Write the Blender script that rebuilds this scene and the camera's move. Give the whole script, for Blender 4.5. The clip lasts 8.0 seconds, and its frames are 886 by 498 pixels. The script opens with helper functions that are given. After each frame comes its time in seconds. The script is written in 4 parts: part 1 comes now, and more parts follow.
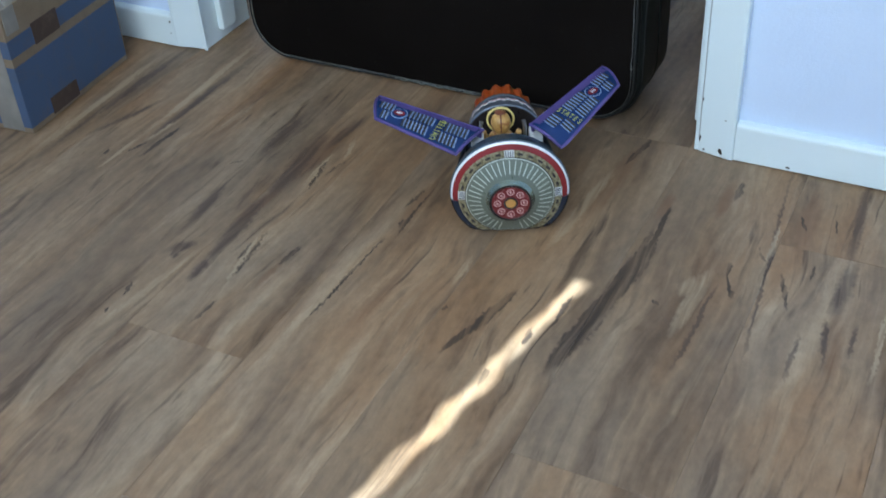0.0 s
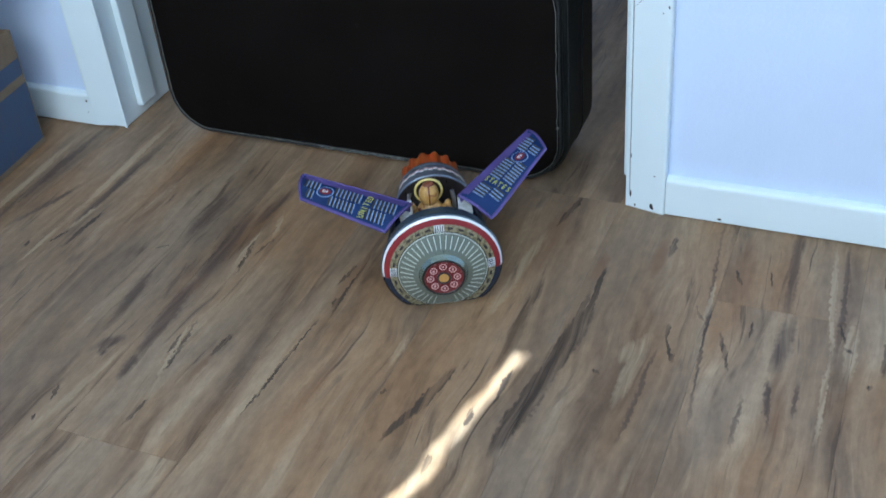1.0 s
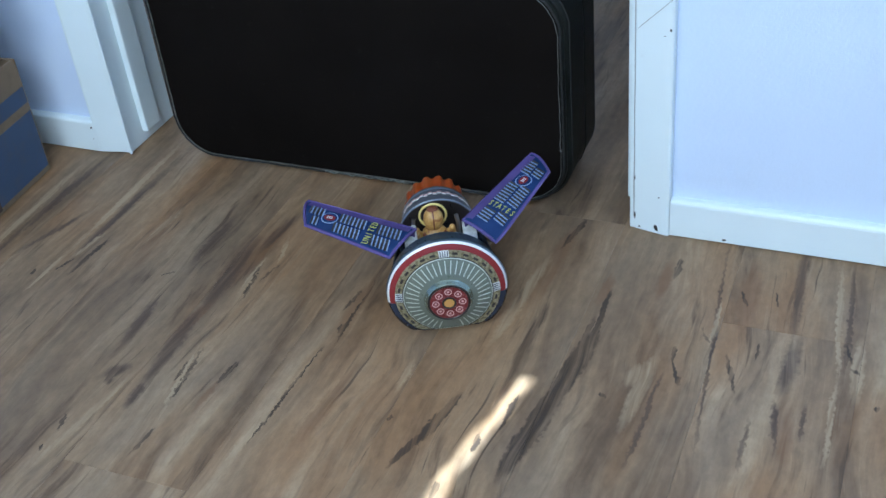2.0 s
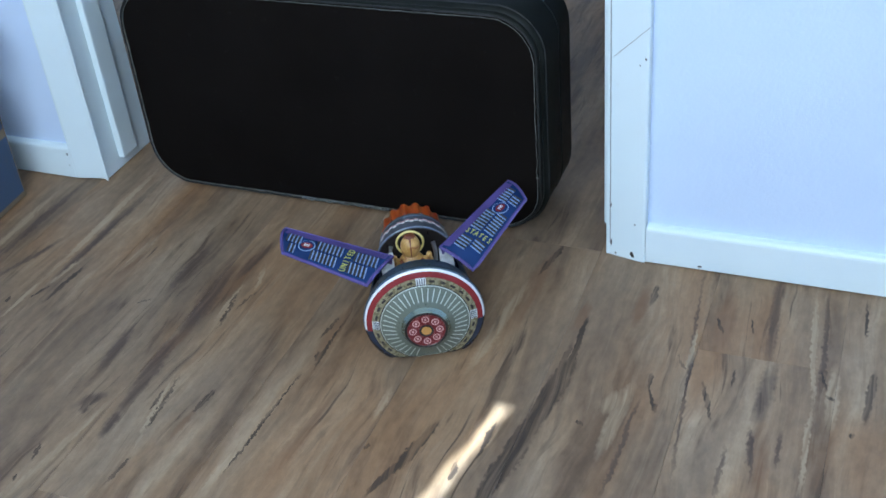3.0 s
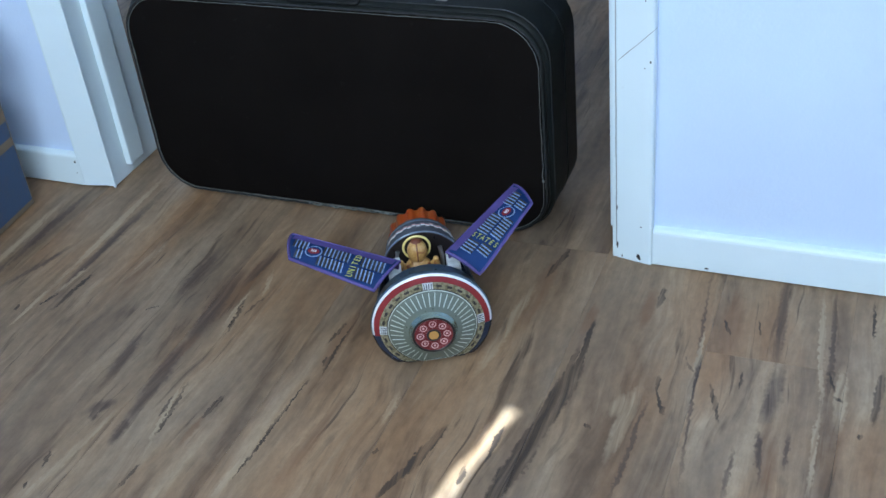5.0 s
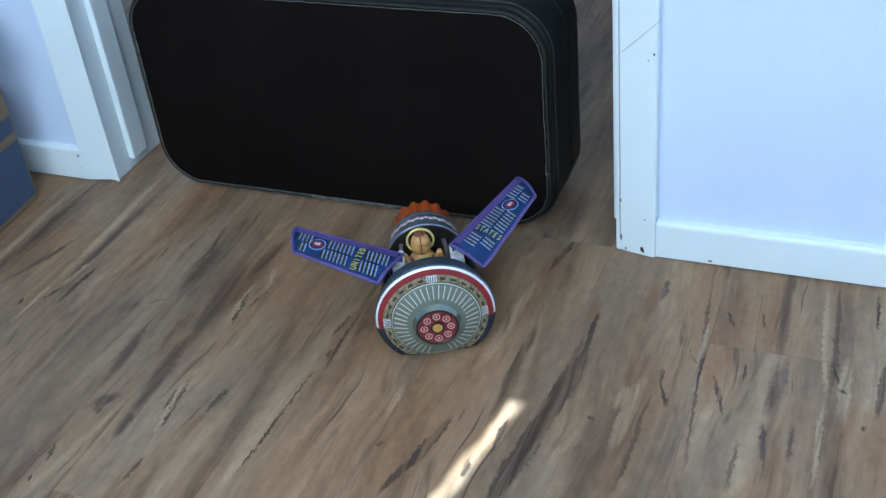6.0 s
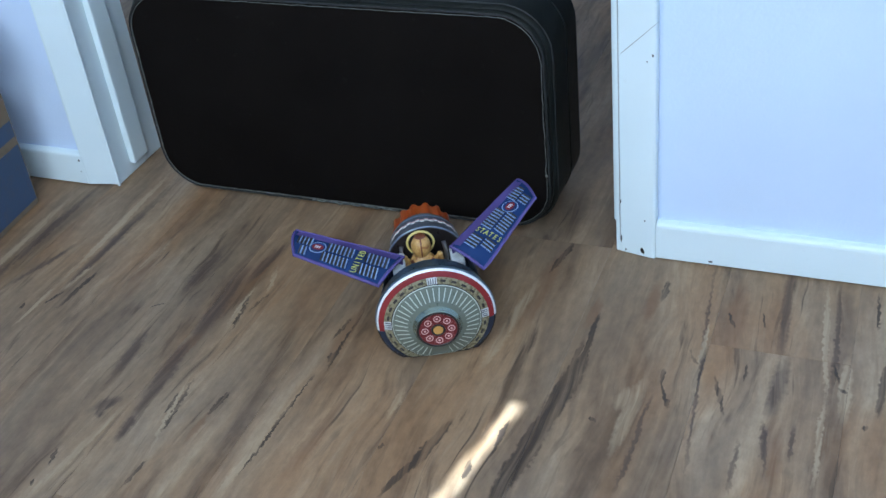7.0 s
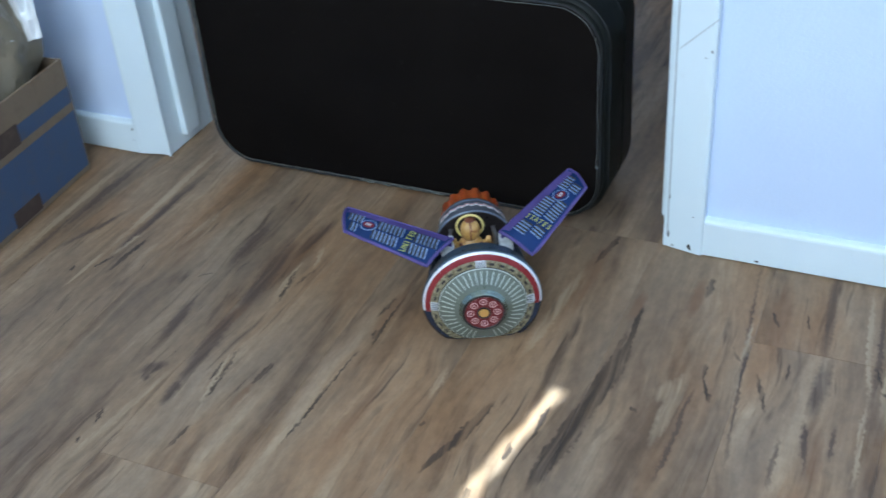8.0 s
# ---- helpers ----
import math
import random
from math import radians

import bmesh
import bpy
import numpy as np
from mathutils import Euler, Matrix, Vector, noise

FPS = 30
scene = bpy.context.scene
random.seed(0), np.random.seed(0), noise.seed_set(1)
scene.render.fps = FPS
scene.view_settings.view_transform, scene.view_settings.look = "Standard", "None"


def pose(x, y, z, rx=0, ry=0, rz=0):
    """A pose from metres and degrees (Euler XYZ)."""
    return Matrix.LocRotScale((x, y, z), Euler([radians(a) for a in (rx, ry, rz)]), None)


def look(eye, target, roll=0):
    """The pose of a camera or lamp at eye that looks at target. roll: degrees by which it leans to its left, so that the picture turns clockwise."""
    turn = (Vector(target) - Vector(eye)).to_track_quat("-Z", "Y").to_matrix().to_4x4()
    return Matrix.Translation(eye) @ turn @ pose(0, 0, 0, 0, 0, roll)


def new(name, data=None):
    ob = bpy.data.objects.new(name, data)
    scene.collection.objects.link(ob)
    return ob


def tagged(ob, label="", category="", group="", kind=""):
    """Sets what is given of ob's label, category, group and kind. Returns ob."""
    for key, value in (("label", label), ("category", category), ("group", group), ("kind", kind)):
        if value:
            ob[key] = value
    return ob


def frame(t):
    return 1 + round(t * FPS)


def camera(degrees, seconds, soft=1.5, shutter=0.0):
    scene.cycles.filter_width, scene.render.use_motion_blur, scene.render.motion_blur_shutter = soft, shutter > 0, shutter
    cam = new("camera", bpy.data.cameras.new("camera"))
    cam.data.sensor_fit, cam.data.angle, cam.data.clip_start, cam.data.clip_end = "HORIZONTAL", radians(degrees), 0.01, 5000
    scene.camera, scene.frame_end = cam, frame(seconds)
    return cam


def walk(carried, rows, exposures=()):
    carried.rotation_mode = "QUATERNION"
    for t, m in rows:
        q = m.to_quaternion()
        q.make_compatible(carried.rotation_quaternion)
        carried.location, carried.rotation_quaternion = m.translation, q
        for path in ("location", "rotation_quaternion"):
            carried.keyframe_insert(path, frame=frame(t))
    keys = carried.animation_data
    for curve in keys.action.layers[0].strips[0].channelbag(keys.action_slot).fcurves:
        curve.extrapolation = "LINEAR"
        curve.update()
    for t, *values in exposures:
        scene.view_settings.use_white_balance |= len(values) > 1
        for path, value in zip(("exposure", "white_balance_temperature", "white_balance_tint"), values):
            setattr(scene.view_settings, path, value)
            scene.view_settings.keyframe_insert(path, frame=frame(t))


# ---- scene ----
cam = camera(41.8, 8.0, 1.5, 0.5)
PATH = [
    (0, (0.32, -1.311, 0.849), (-0.439, 0.091, -0.358), -3.6),
    (0.2, (0.3118, -1.2988, 0.8567), (-0.187, -0.387, 0.076), -3.81),
    (0.5, (0.303, -1.279, 0.868), (-0.437, 0.147, -0.323), -4.9),
    (0.8, (0.3087, -1.2584, 0.8784), (-0.143, -0.315, 0.106), -5.62),
    (1, (0.312, -1.25, 0.885), (-0.37, 0.211, -0.298), -5.3),
    (1.2, (0.311, -1.248, 0.889), (-0.139, -0.293, 0.131), -5.1),
    (2.3, (0.312, -1.24, 0.898), (-0.136, -0.282, 0.141), -6.5),
    (2.5, (0.313, -1.239, 0.898), (-0.365, 0.24, -0.264), -6.3),
    (3, (0.312, -1.24, 0.904), (-0.353, 0.265, -0.233), -5.4),
    (3.5, (0.31, -1.245, 0.907), (-0.37, 0.27, -0.208), -5.5),
    (4, (0.311, -1.242, 0.906), (-0.377, 0.264, -0.216), -6.1),
    (4.5, (0.315, -1.239, 0.909), (-0.365, 0.266, -0.22), -6.1),
    (6, (0.313, -1.242, 0.906), (-0.368, 0.254, -0.234), -6.4),
    (6.5, (0.313, -1.243, 0.907), (-0.371, 0.252, -0.231), -6.5),
    (7, (0.316, -1.243, 0.906), (-0.369, 0.254, -0.229), -6.8),
    (7.5, (0.316, -1.245, 0.901), (-0.365, 0.246, -0.245), -6.3),
    (7.8, (0.303, -1.262, 0.902), (-0.149, -0.295, 0.159), -5.14),
    (8, (0.295, -1.272, 0.902), (-0.428, 0.206, -0.235), -4.5),
]
walk(cam, [(t, look(eye, target, roll)) for t, eye, target, roll in PATH],
     [(0.0, 2.93, 6820, 10), (0.5, 2.96, 6760, 10), (1.0, 3.00, 6640, 10), (2.5, 3.04, 6490, 10), (3.5, 3.04, 6400, 10),
      (4.5, 3.04, 6400, 10), (6.5, 3.04, 6460, 10), (7.5, 3.04, 6500, 10), (8.0, 3.06, 6560, 10)])

# ---- world, sun, added fill lamps ----
SUN_EL = radians(42)
world = bpy.data.worlds.new("sky")
scene.world = world
world.use_nodes = True
wn, wl = world.node_tree.nodes, world.node_tree.links
sky = wn.new("ShaderNodeTexSky")
sky.sky_type, sky.sun_disc, sky.sun_elevation = "NISHITA", False, SUN_EL
sky.sun_rotation = radians(191)
wn["Background"].inputs["Strength"].default_value = 0.10
wl.new(sky.outputs[0], wn["Background"].inputs["Color"])

sun_data = bpy.data.lights.new("sun", "SUN")
sun_data.energy, sun_data.angle, sun_data.color = 4.2, radians(0.3), (0.64, 0.83, 1.0)
sun = new("sun", sun_data)
to_sun = Vector((-0.19, -0.98, 0)).normalized() * math.cos(SUN_EL) + Vector((0, 0, math.sin(SUN_EL)))
sun.matrix_world = look((0, 0, 0), -to_sun)


def fill_lamp(name, place, target, w, h, power, color):
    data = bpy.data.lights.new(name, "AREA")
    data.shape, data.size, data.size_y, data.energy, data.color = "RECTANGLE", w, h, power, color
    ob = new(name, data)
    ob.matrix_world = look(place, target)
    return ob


# added lamp before the unseen south window; it brightens the whole front room
fill_lamp("south_window_light", (0.15, -2.185, 1.45), (0.18, 0, 1.20), 1.9, 1.05, 10.4, (0.74, 0.90, 1.03))
# made-up source that lifts the room beyond the doorway
fill_lamp("north_room_light", (-2.16, 1.4, 1.45), (0, 1.4, 1.45), 0.9, 1.0, 0.92, (0.74, 0.91, 1.0))


# ---- materials ----
class Tree:
    """Short hand for a node material."""

    def __init__(self, name, rough=0.5, metal=0.0, spec=0.5):
        self.mat = bpy.data.materials.new(name)
        self.mat.use_nodes = True
        self.n, self.l = self.mat.node_tree.nodes, self.mat.node_tree.links
        self.bsdf = self.n["Principled BSDF"]
        self.set("Roughness", rough)
        self.set("Metallic", metal)
        self.set("Specular IOR Level", spec)

    def set(self, key, value):
        self.bsdf.inputs[key].default_value = value

    def to(self, out, key):
        self.l.new(out, self.bsdf.inputs[key])

    def feed(self, node, key, value):
        if isinstance(value, bpy.types.NodeSocket):
            self.l.new(value, node.inputs[key])
        else:
            node.inputs[key].default_value = value

    def math(self, op, a, b=0.0, clamp=False):
        node = self.n.new("ShaderNodeMath")
        node.operation, node.use_clamp = op, clamp
        self.feed(node, 0, a)
        self.feed(node, 1, b)
        return node.outputs[0]

    def xyz(self, vector):
        node = self.n.new("ShaderNodeSeparateXYZ")
        self.l.new(vector, node.inputs[0])
        return node.outputs

    def join(self, x, y, z):
        node = self.n.new("ShaderNodeCombineXYZ")
        for k, v in enumerate((x, y, z)):
            self.feed(node, k, v)
        return node.outputs[0]

    def position(self):
        return self.n.new("ShaderNodeNewGeometry").outputs["Position"]

    def local(self):
        return self.n.new("ShaderNodeTexCoord").outputs["Object"]

    def rnd(self):
        return self.n.new("ShaderNodeObjectInfo").outputs["Random"]

    def noise(self, vector, scale, detail=4.0, rough=0.55, warp=0.0):
        node = self.n.new("ShaderNodeTexNoise")
        self.l.new(vector, node.inputs["Vector"])
        for key, v in (("Scale", scale), ("Detail", detail), ("Roughness", rough), ("Distortion", warp)):
            node.inputs[key].default_value = v
        return node.outputs["Fac"]

    def ramp(self, fac, *stops):
        node = self.n.new("ShaderNodeValToRGB")
        els = node.color_ramp.elements
        while len(els) < len(stops):
            els.new(0.5)
        for el, (p, c) in zip(els, stops):
            el.position, el.color = p, (*c, 1.0) if len(c) == 3 else c
        self.l.new(fac, node.inputs[0])
        return node.outputs[0]

    def mix(self, fac, a, b, blend="MIX"):
        node = self.n.new("ShaderNodeMix")
        node.data_type, node.blend_type = "RGBA", blend
        for key, v in ((0, fac), (6, a), (7, b)):
            if isinstance(v, tuple):
                v = (*v, 1.0)
            self.feed(node, key, v)
        return node.outputs[2]

    def bump(self, height, strength, distance=0.001):
        node = self.n.new("ShaderNodeBump")
        node.inputs["Strength"].default_value, node.inputs["Distance"].default_value = strength, distance
        self.l.new(height, node.inputs["Height"])
        self.l.new(node.outputs[0], self.bsdf.inputs["Normal"])


def plain(name, color, rough=0.45, metal=0.0, spread=0.12, scale=60.0, bump=0.0, spec=0.5):
    """A paint, plastic or tin surface with slight blotches, smudges and fine relief."""
    t = Tree(name, rough, metal, spec)
    p = t.local()
    blot = t.noise(p, scale * 0.25, 3)
    fine = t.noise(p, scale * 4, 3)
    low = tuple(c * (1 - spread) for c in color)
    high = tuple(min(1.0, c * (1 + spread)) for c in color)
    t.to(t.ramp(blot, (0.3, low), (0.7, high)), "Base Color")
    t.to(t.math("ADD", t.math("MULTIPLY", fine, 0.16), rough - 0.08, True), "Roughness")
    if bump:
        t.bump(fine, bump, 0.0006)
    return t.mat


def streaks(t, x, y, rows, gain=2.2):
    """Weathered marks along the boards: middle x, y, half length, half width, lean."""
    total = None
    for cx, cy, hl, hw, lean in rows:
        hl, hw = hl * 1.15, hw * 1.3
        dy = t.math("SUBTRACT", y, cy)
        dx = t.math("SUBTRACT", t.math("SUBTRACT", x, cx), t.math("MULTIPLY", dy, lean))
        e = t.math("ADD", t.math("POWER", t.math("ABSOLUTE", t.math("DIVIDE", dx, hw)), 2.0),
                   t.math("POWER", t.math("ABSOLUTE", t.math("DIVIDE", dy, hl)), 2.0))
        m = t.math("MULTIPLY", t.math("SUBTRACT", 1.15, e, True), gain, True)
        total = m if total is None else t.math("MAXIMUM", total, m)
    return total


STREAKS_DARK_EAST = [
    (0.014, -0.192, 0.050, 0.0035, -0.02), (0.005, -0.251, 0.048, 0.0025, 0.03), (0.008, -0.285, 0.060, 0.0105, 0.10),
    (-0.006, -0.390, 0.075, 0.0105, 0.14), (-0.066, -0.034, 0.034, 0.0035, 0.18), (0.082, -0.067, 0.020, 0.0025, 0.00),
    (0.112, -0.231, 0.015, 0.0022, -0.07), (0.120, -0.262, 0.019, 0.0022, -0.38), (0.179, -0.250, 0.028, 0.0025, -0.32),
    (0.202, -0.204, 0.014, 0.0015, -0.07), (0.140, -0.191, 0.010, 0.0015, -0.53), (0.335, -0.055, 0.030, 0.0015, -0.07),
    (0.349, -0.194, 0.042, 0.0040, 0.05), (0.299, -0.180, 0.014, 0.0017, -0.32), (0.308, -0.205, 0.004, 0.0025, -1.00),
    (0.335, -0.261, 0.004, 0.0027, 0.00), (0.052, -0.325, 0.004, 0.0025, -0.75), (0.208, -0.098, 0.012, 0.0015, -0.28),
    (0.171, -0.110, 0.011, 0.0022, -0.45),
]
STREAKS_DARK_WEST = [
    (-0.428, -0.422, 0.042, 0.0017, -0.11), (-0.381, -0.406, 0.019, 0.0032, 0.18), (-0.417, -0.538, 0.020, 0.0017, 0.10),
    (-0.526, -0.537, 0.010, 0.0017, -0.20), (-0.750, -0.303, 0.006, 0.0025, -0.09), (-0.563, -0.252, 0.005, 0.0020, 1.33),
    (-0.295, -0.241, 0.019, 0.0020, 0.05), (-0.281, -0.257, 0.057, 0.0015, -0.03), (-0.282, -0.292, 0.008, 0.0040, 0.07),
    (-0.295, -0.419, 0.077, 0.0015, 0.05), (-0.428, -0.221, 0.018, 0.0015, 0.22), (-0.110, -0.408, 0.040, 0.0055, 0.20),
    (-0.125, -0.463, 0.024, 0.0045, 0.33), (-0.164, -0.425, 0.005, 0.0020, -0.11), (-0.696, -0.254, 0.037, 0.0030, 0.08),
    (-0.718, -0.277, 0.015, 0.0015, 0.30), (-0.437, -0.420, 0.014, 0.0020, -0.15), (-0.441, -0.245, 0.038, 0.0015, -0.12),
    (-0.525, -0.577, 0.004, 0.0020, 0.00), (-0.0395, -0.377, 0.028, 0.0026, 0.04), (-0.0573, -0.427, 0.012, 0.0026, 0.00),
    (-0.0755, -0.505, 0.012, 0.0030, 0.00),
]
STREAKS_SOFT = [
    (0.239, -0.218, 0.050, 0.0085, 0.05), (0.231, -0.079, 0.080, 0.0055, -0.05), (0.104, -0.344, 0.072, 0.0025, 0.03),
    (0.211, -0.350, 0.033, 0.0025, -0.02), (0.237, -0.319, 0.037, 0.0030, -0.16), (0.265, -0.306, 0.028, 0.0025, -0.05),
    (-0.479, -0.229, 0.084, 0.0100, -0.05), (-0.474, -0.382, 0.076, 0.0085, -0.06), (-0.469, -0.474, 0.024, 0.0060, -0.06),
    (-0.460, -0.131, 0.050, 0.0065, 0.10), (-0.542, -0.172, 0.055, 0.0065, 0.01), (-0.542, -0.354, 0.042, 0.0075, -0.11),
    (-0.518, -0.445, 0.019, 0.0085, 0.57), (-0.517, -0.455, 0.009, 0.0070, -0.22), (-0.785, -0.214, 0.058, 0.0050, 0.35),
    (-0.833, -0.172, 0.165, 0.0056, 0.02), (-0.714, -0.117, 0.163, 0.0060, 0.02), (0.293, -0.117, 0.089, 0.0030, -0.04),
    (0.149, -0.196, 0.169, 0.0020, -0.09),
]
STREAKS_RUST = [
    (-0.465, -0.178, 0.077, 0.0125, 0.06), (-0.385, -0.450, 0.027, 0.0035, 0.02), (-0.285, -0.244, 0.048, 0.0085, -0.03),
    (-0.476, -0.329, 0.040, 0.0075, 0.10), (-0.073, -0.113, 0.088, 0.0100, 0.04), (0.071, -0.099, 0.040, 0.0075, 0.01),
    (0.005, -0.140, 0.031, 0.0060, 0.05), (-0.243, -0.433, 0.082, 0.0075, 0.09), 
    (-0.625, -0.207, 0.054, 0.0106, -0.12), (0.249, -0.321, 0.049, 0.0075, -0.10), (0.175, -0.102, 0.069, 0.0100, -0.04),
]
STREAKS_PALE = [
    (0.282, -0.121, 0.106, 0.0027, -0.09), (0.311, -0.204, 0.048, 0.0060, -0.04), (0.089, -0.302, 0.061, 0.0075, 0.07),
    (0.079, -0.282, 0.016, 0.0100, -0.03), (0.291, -0.295, 0.062, 0.0030, -0.02), (0.147, -0.163, 0.036, 0.0025, -0.01),
    (-0.503, -0.518, 0.076, 0.0055, 0.14), (-0.734, -0.295, 0.042, 0.0035, 0.04), (-0.712, -0.228, 0.032, 0.0035, 0.14),
    (-0.430, -0.439, 0.059, 0.0022, -0.17), (-0.175, -0.353, 0.028, 0.0040, -0.04), (-0.447, -0.228, 0.038, 0.0030, -0.03),
    (-0.435, -0.165, 0.029, 0.0025, -0.24), (-0.732, -0.114, 0.157, 0.0046, -0.01), (-0.853, -0.206, 0.150, 0.0060, -0.02),
    (-0.633, -0.167, 0.044, 0.0045, 0.08), (-0.305, -0.503, 0.029, 0.0040, 0.10), (-0.090, -0.181, 0.084, 0.0065, 0.09),
]


def floor_material():
    t = Tree("weathered_oak_laminate", 0.5, 0.0, 0.30)
    x, y, z = t.xyz(t.position())
    r = t.rnd()
    sx = t.math("ADD", x, t.math("MULTIPLY", r, 37.0))
    sy = t.math("ADD", y, t.math("MULTIPLY", r, 91.0))
    # waver of the grain
    bend = t.noise(t.join(t.math("MULTIPLY", sx, 7.0), t.math("MULTIPLY", sy, 4.5), 0.0), 1.0, 2)
    bend2 = t.noise(t.join(t.math("MULTIPLY", x, 70.0), t.math("MULTIPLY", y, 16.0), 0.0), 1.0, 3)
    gx = t.math("ADD", sx, t.math("MULTIPLY", bend, 0.045))

    def grain(kx, ky, seed, detail=4, rough=0.6, warp=0.4):
        return t.noise(t.join(t.math("MULTIPLY", gx, kx), t.math("MULTIPLY", sy, ky), seed), 1.0, detail, rough, warp)

    broad = grain(20.0, 2.3, 1.0)
    tint = grain(8.0, 2.4, 12.0, 3, 0.5)
    mid = grain(54.0, 5.0, 4.0, 4, 0.6, 0.7)
    crack = grain(135.0, 6.5, 31.0, 3, 0.55, 0.7)
    pale = grain(66.0, 4.6, 55.0, 4, 0.6, 0.6)
    where = grain(7.0, 3.0, 77.0, 2, 0.5)
    fine = grain(300.0, 22.0, 7.0, 3)
    base = t.ramp(broad, (0.30, (0.128, 0.078, 0.046)), (0.43, (0.222, 0.141, 0.085)),
                  (0.54, (0.312, 0.208, 0.128)), (0.68, (0.430, 0.312, 0.205)))
    base = t.mix(t.ramp(tint, (0.46, (0.0, 0.0, 0.0)), (0.66, (0.7, 0.7, 0.7))), base, (0.215, 0.158, 0.113))
    base = t.mix(t.ramp(tint, (0.32, (0.75, 0.75, 0.75)), (0.48, (0.0, 0.0, 0.0))), base, (0.290, 0.160, 0.080))
    base = t.mix(t.ramp(pale, (0.56, (0.0, 0.0, 0.0)), (0.76, (0.45, 0.45, 0.45))), base, (0.42, 0.310, 0.205))
    patchy = t.ramp(where, (0.38, (0.15, 0.15, 0.15)), (0.58, (1.0, 1.0, 1.0)))
    dark = t.math("MULTIPLY", t.ramp(mid, (0.33, (0.80, 0.80, 0.80)), (0.46, (0.0, 0.0, 0.0))), patchy)
    base = t.mix(dark, base, (0.092, 0.058, 0.038))
    thin = t.math("MULTIPLY", t.ramp(crack, (0.28, (0.70, 0.70, 0.70)), (0.36, (0.0, 0.0, 0.0))), patchy)
    base = t.mix(thin, base, (0.050, 0.033, 0.024))
    base = t.mix(0.14, base, t.ramp(fine, (0.3, (0.12, 0.09, 0.065)), (0.7, (0.36, 0.28, 0.21))), "OVERLAY")
    mottle = t.noise(t.join(t.math("MULTIPLY", sx, 95.0), t.math("MULTIPLY", sy, 42.0), 3.0), 1.0, 5, 0.7)
    base = t.mix(0.20, base, t.ramp(mottle, (0.32, (0.10, 0.10, 0.10)), (0.68, (0.85, 0.85, 0.85))), "OVERLAY")
    # the marks, with frayed sides
    saw = t.noise(t.join(t.math("MULTIPLY", x, 160.0), t.math("MULTIPLY", y, 130.0), 5.0), 1.0, 3)
    wx = t.math("ADD", x, t.math("MULTIPLY", t.math("SUBTRACT", bend2, 0.5), 0.010))
    wx = t.math("ADD", wx, t.math("MULTIPLY", t.math("SUBTRACT", saw, 0.5), 0.009))
    wy = t.math("ADD", y, t.math("MULTIPLY", t.math("SUBTRACT", mid, 0.5), 0.04))
    worn = t.ramp(pale, (0.38, (1.0, 1.0, 1.0)), (0.66, (0.45, 0.45, 0.45)))
    patch = t.ramp(crack, (0.35, (0.25, 0.25, 0.25)), (0.6, (1.0, 1.0, 1.0)))
    base = t.mix(t.math("MULTIPLY", t.math("MULTIPLY", streaks(t, wx, wy, STREAKS_RUST, 1.2), worn), 0.70), base, (0.190, 0.098, 0.050))
    base = t.mix(t.math("MULTIPLY", t.math("MULTIPLY", streaks(t, wx, wy, STREAKS_SOFT, 1.1), worn), 0.95), base, (0.070, 0.045, 0.035))
    base = t.mix(t.math("MULTIPLY", t.math("MULTIPLY", streaks(t, wx, wy, STREAKS_PALE, 1.2), patch), 0.62), base, (0.47, 0.355, 0.235))
    marks = t.math("MAXIMUM", streaks(t, wx, wy, STREAKS_DARK_EAST), streaks(t, wx, wy, STREAKS_DARK_WEST))
    frayed = t.math("MULTIPLY", marks, t.ramp(crack, (0.42, (1.0, 1.0, 1.0)), (0.64, (0.40, 0.40, 0.40))), True)
    base = t.mix(t.math("MULTIPLY", frayed, 0.92), base, (0.042, 0.029, 0.022))
    value = t.n.new("ShaderNodeHueSaturation")
    t.feed(value, "Value", t.math("ADD", t.math("MULTIPLY", r, 0.16), 0.88))
    t.feed(value, "Color", base)
    t.to(value.outputs[0], "Base Color")
    smear = t.noise(t.position(), 5.0, 4)
    rough = t.math("ADD", t.math("ADD", t.math("MULTIPLY", smear, 0.20), t.math("MULTIPLY", fine, 0.14)), 0.34)
    t.to(rough, "Roughness")
    t.bump(t.math("ADD", fine, t.math("MULTIPLY", mid, 0.6)), 0.25, 0.0007)
    return t.mat


def wall_material(name, color):
    t = Tree(name, 0.55, 0.0, 0.4)
    p = t.position()
    t.to(t.ramp(t.noise(p, 2.3, 5), (0.3, tuple(c * 0.95 for c in color)), (0.7, tuple(min(1, c * 1.04) for c in color))), "Base Color")
    roll = t.math("ADD", t.noise(p, 260.0, 3), t.math("MULTIPLY", t.noise(p, 26.0, 4), 2.0))
    t.bump(roll, 0.34, 0.0014)
    return t.mat


def trim_material():
    t = Tree("white_gloss_trim_paint", 0.3, 0.0, 0.5)
    p = t.position()
    x, y, z = t.xyz(p)
    drag = t.noise(t.join(t.math("MULTIPLY", x, 90.0), t.math("MULTIPLY", y, 90.0), t.math("MULTIPLY", z, 5.0)), 1.0, 4)
    scuff = t.noise(p, 34.0, 6, 0.7)
    c = t.ramp(t.noise(p, 4.0, 4), (0.3, (0.68, 0.785, 0.825)), (0.7, (0.74, 0.845, 0.875)))
    c = t.mix(t.ramp(scuff, (0.66, (0.0, 0.0, 0.0)), (0.78, (0.35, 0.35, 0.35))), c, (0.50, 0.50, 0.48))
    t.to(c, "Base Color")
    t.to(t.math("ADD", t.math("MULTIPLY", scuff, 0.25), 0.2), "Roughness")
    t.bump(drag, 0.18, 0.0006)
    return t.mat


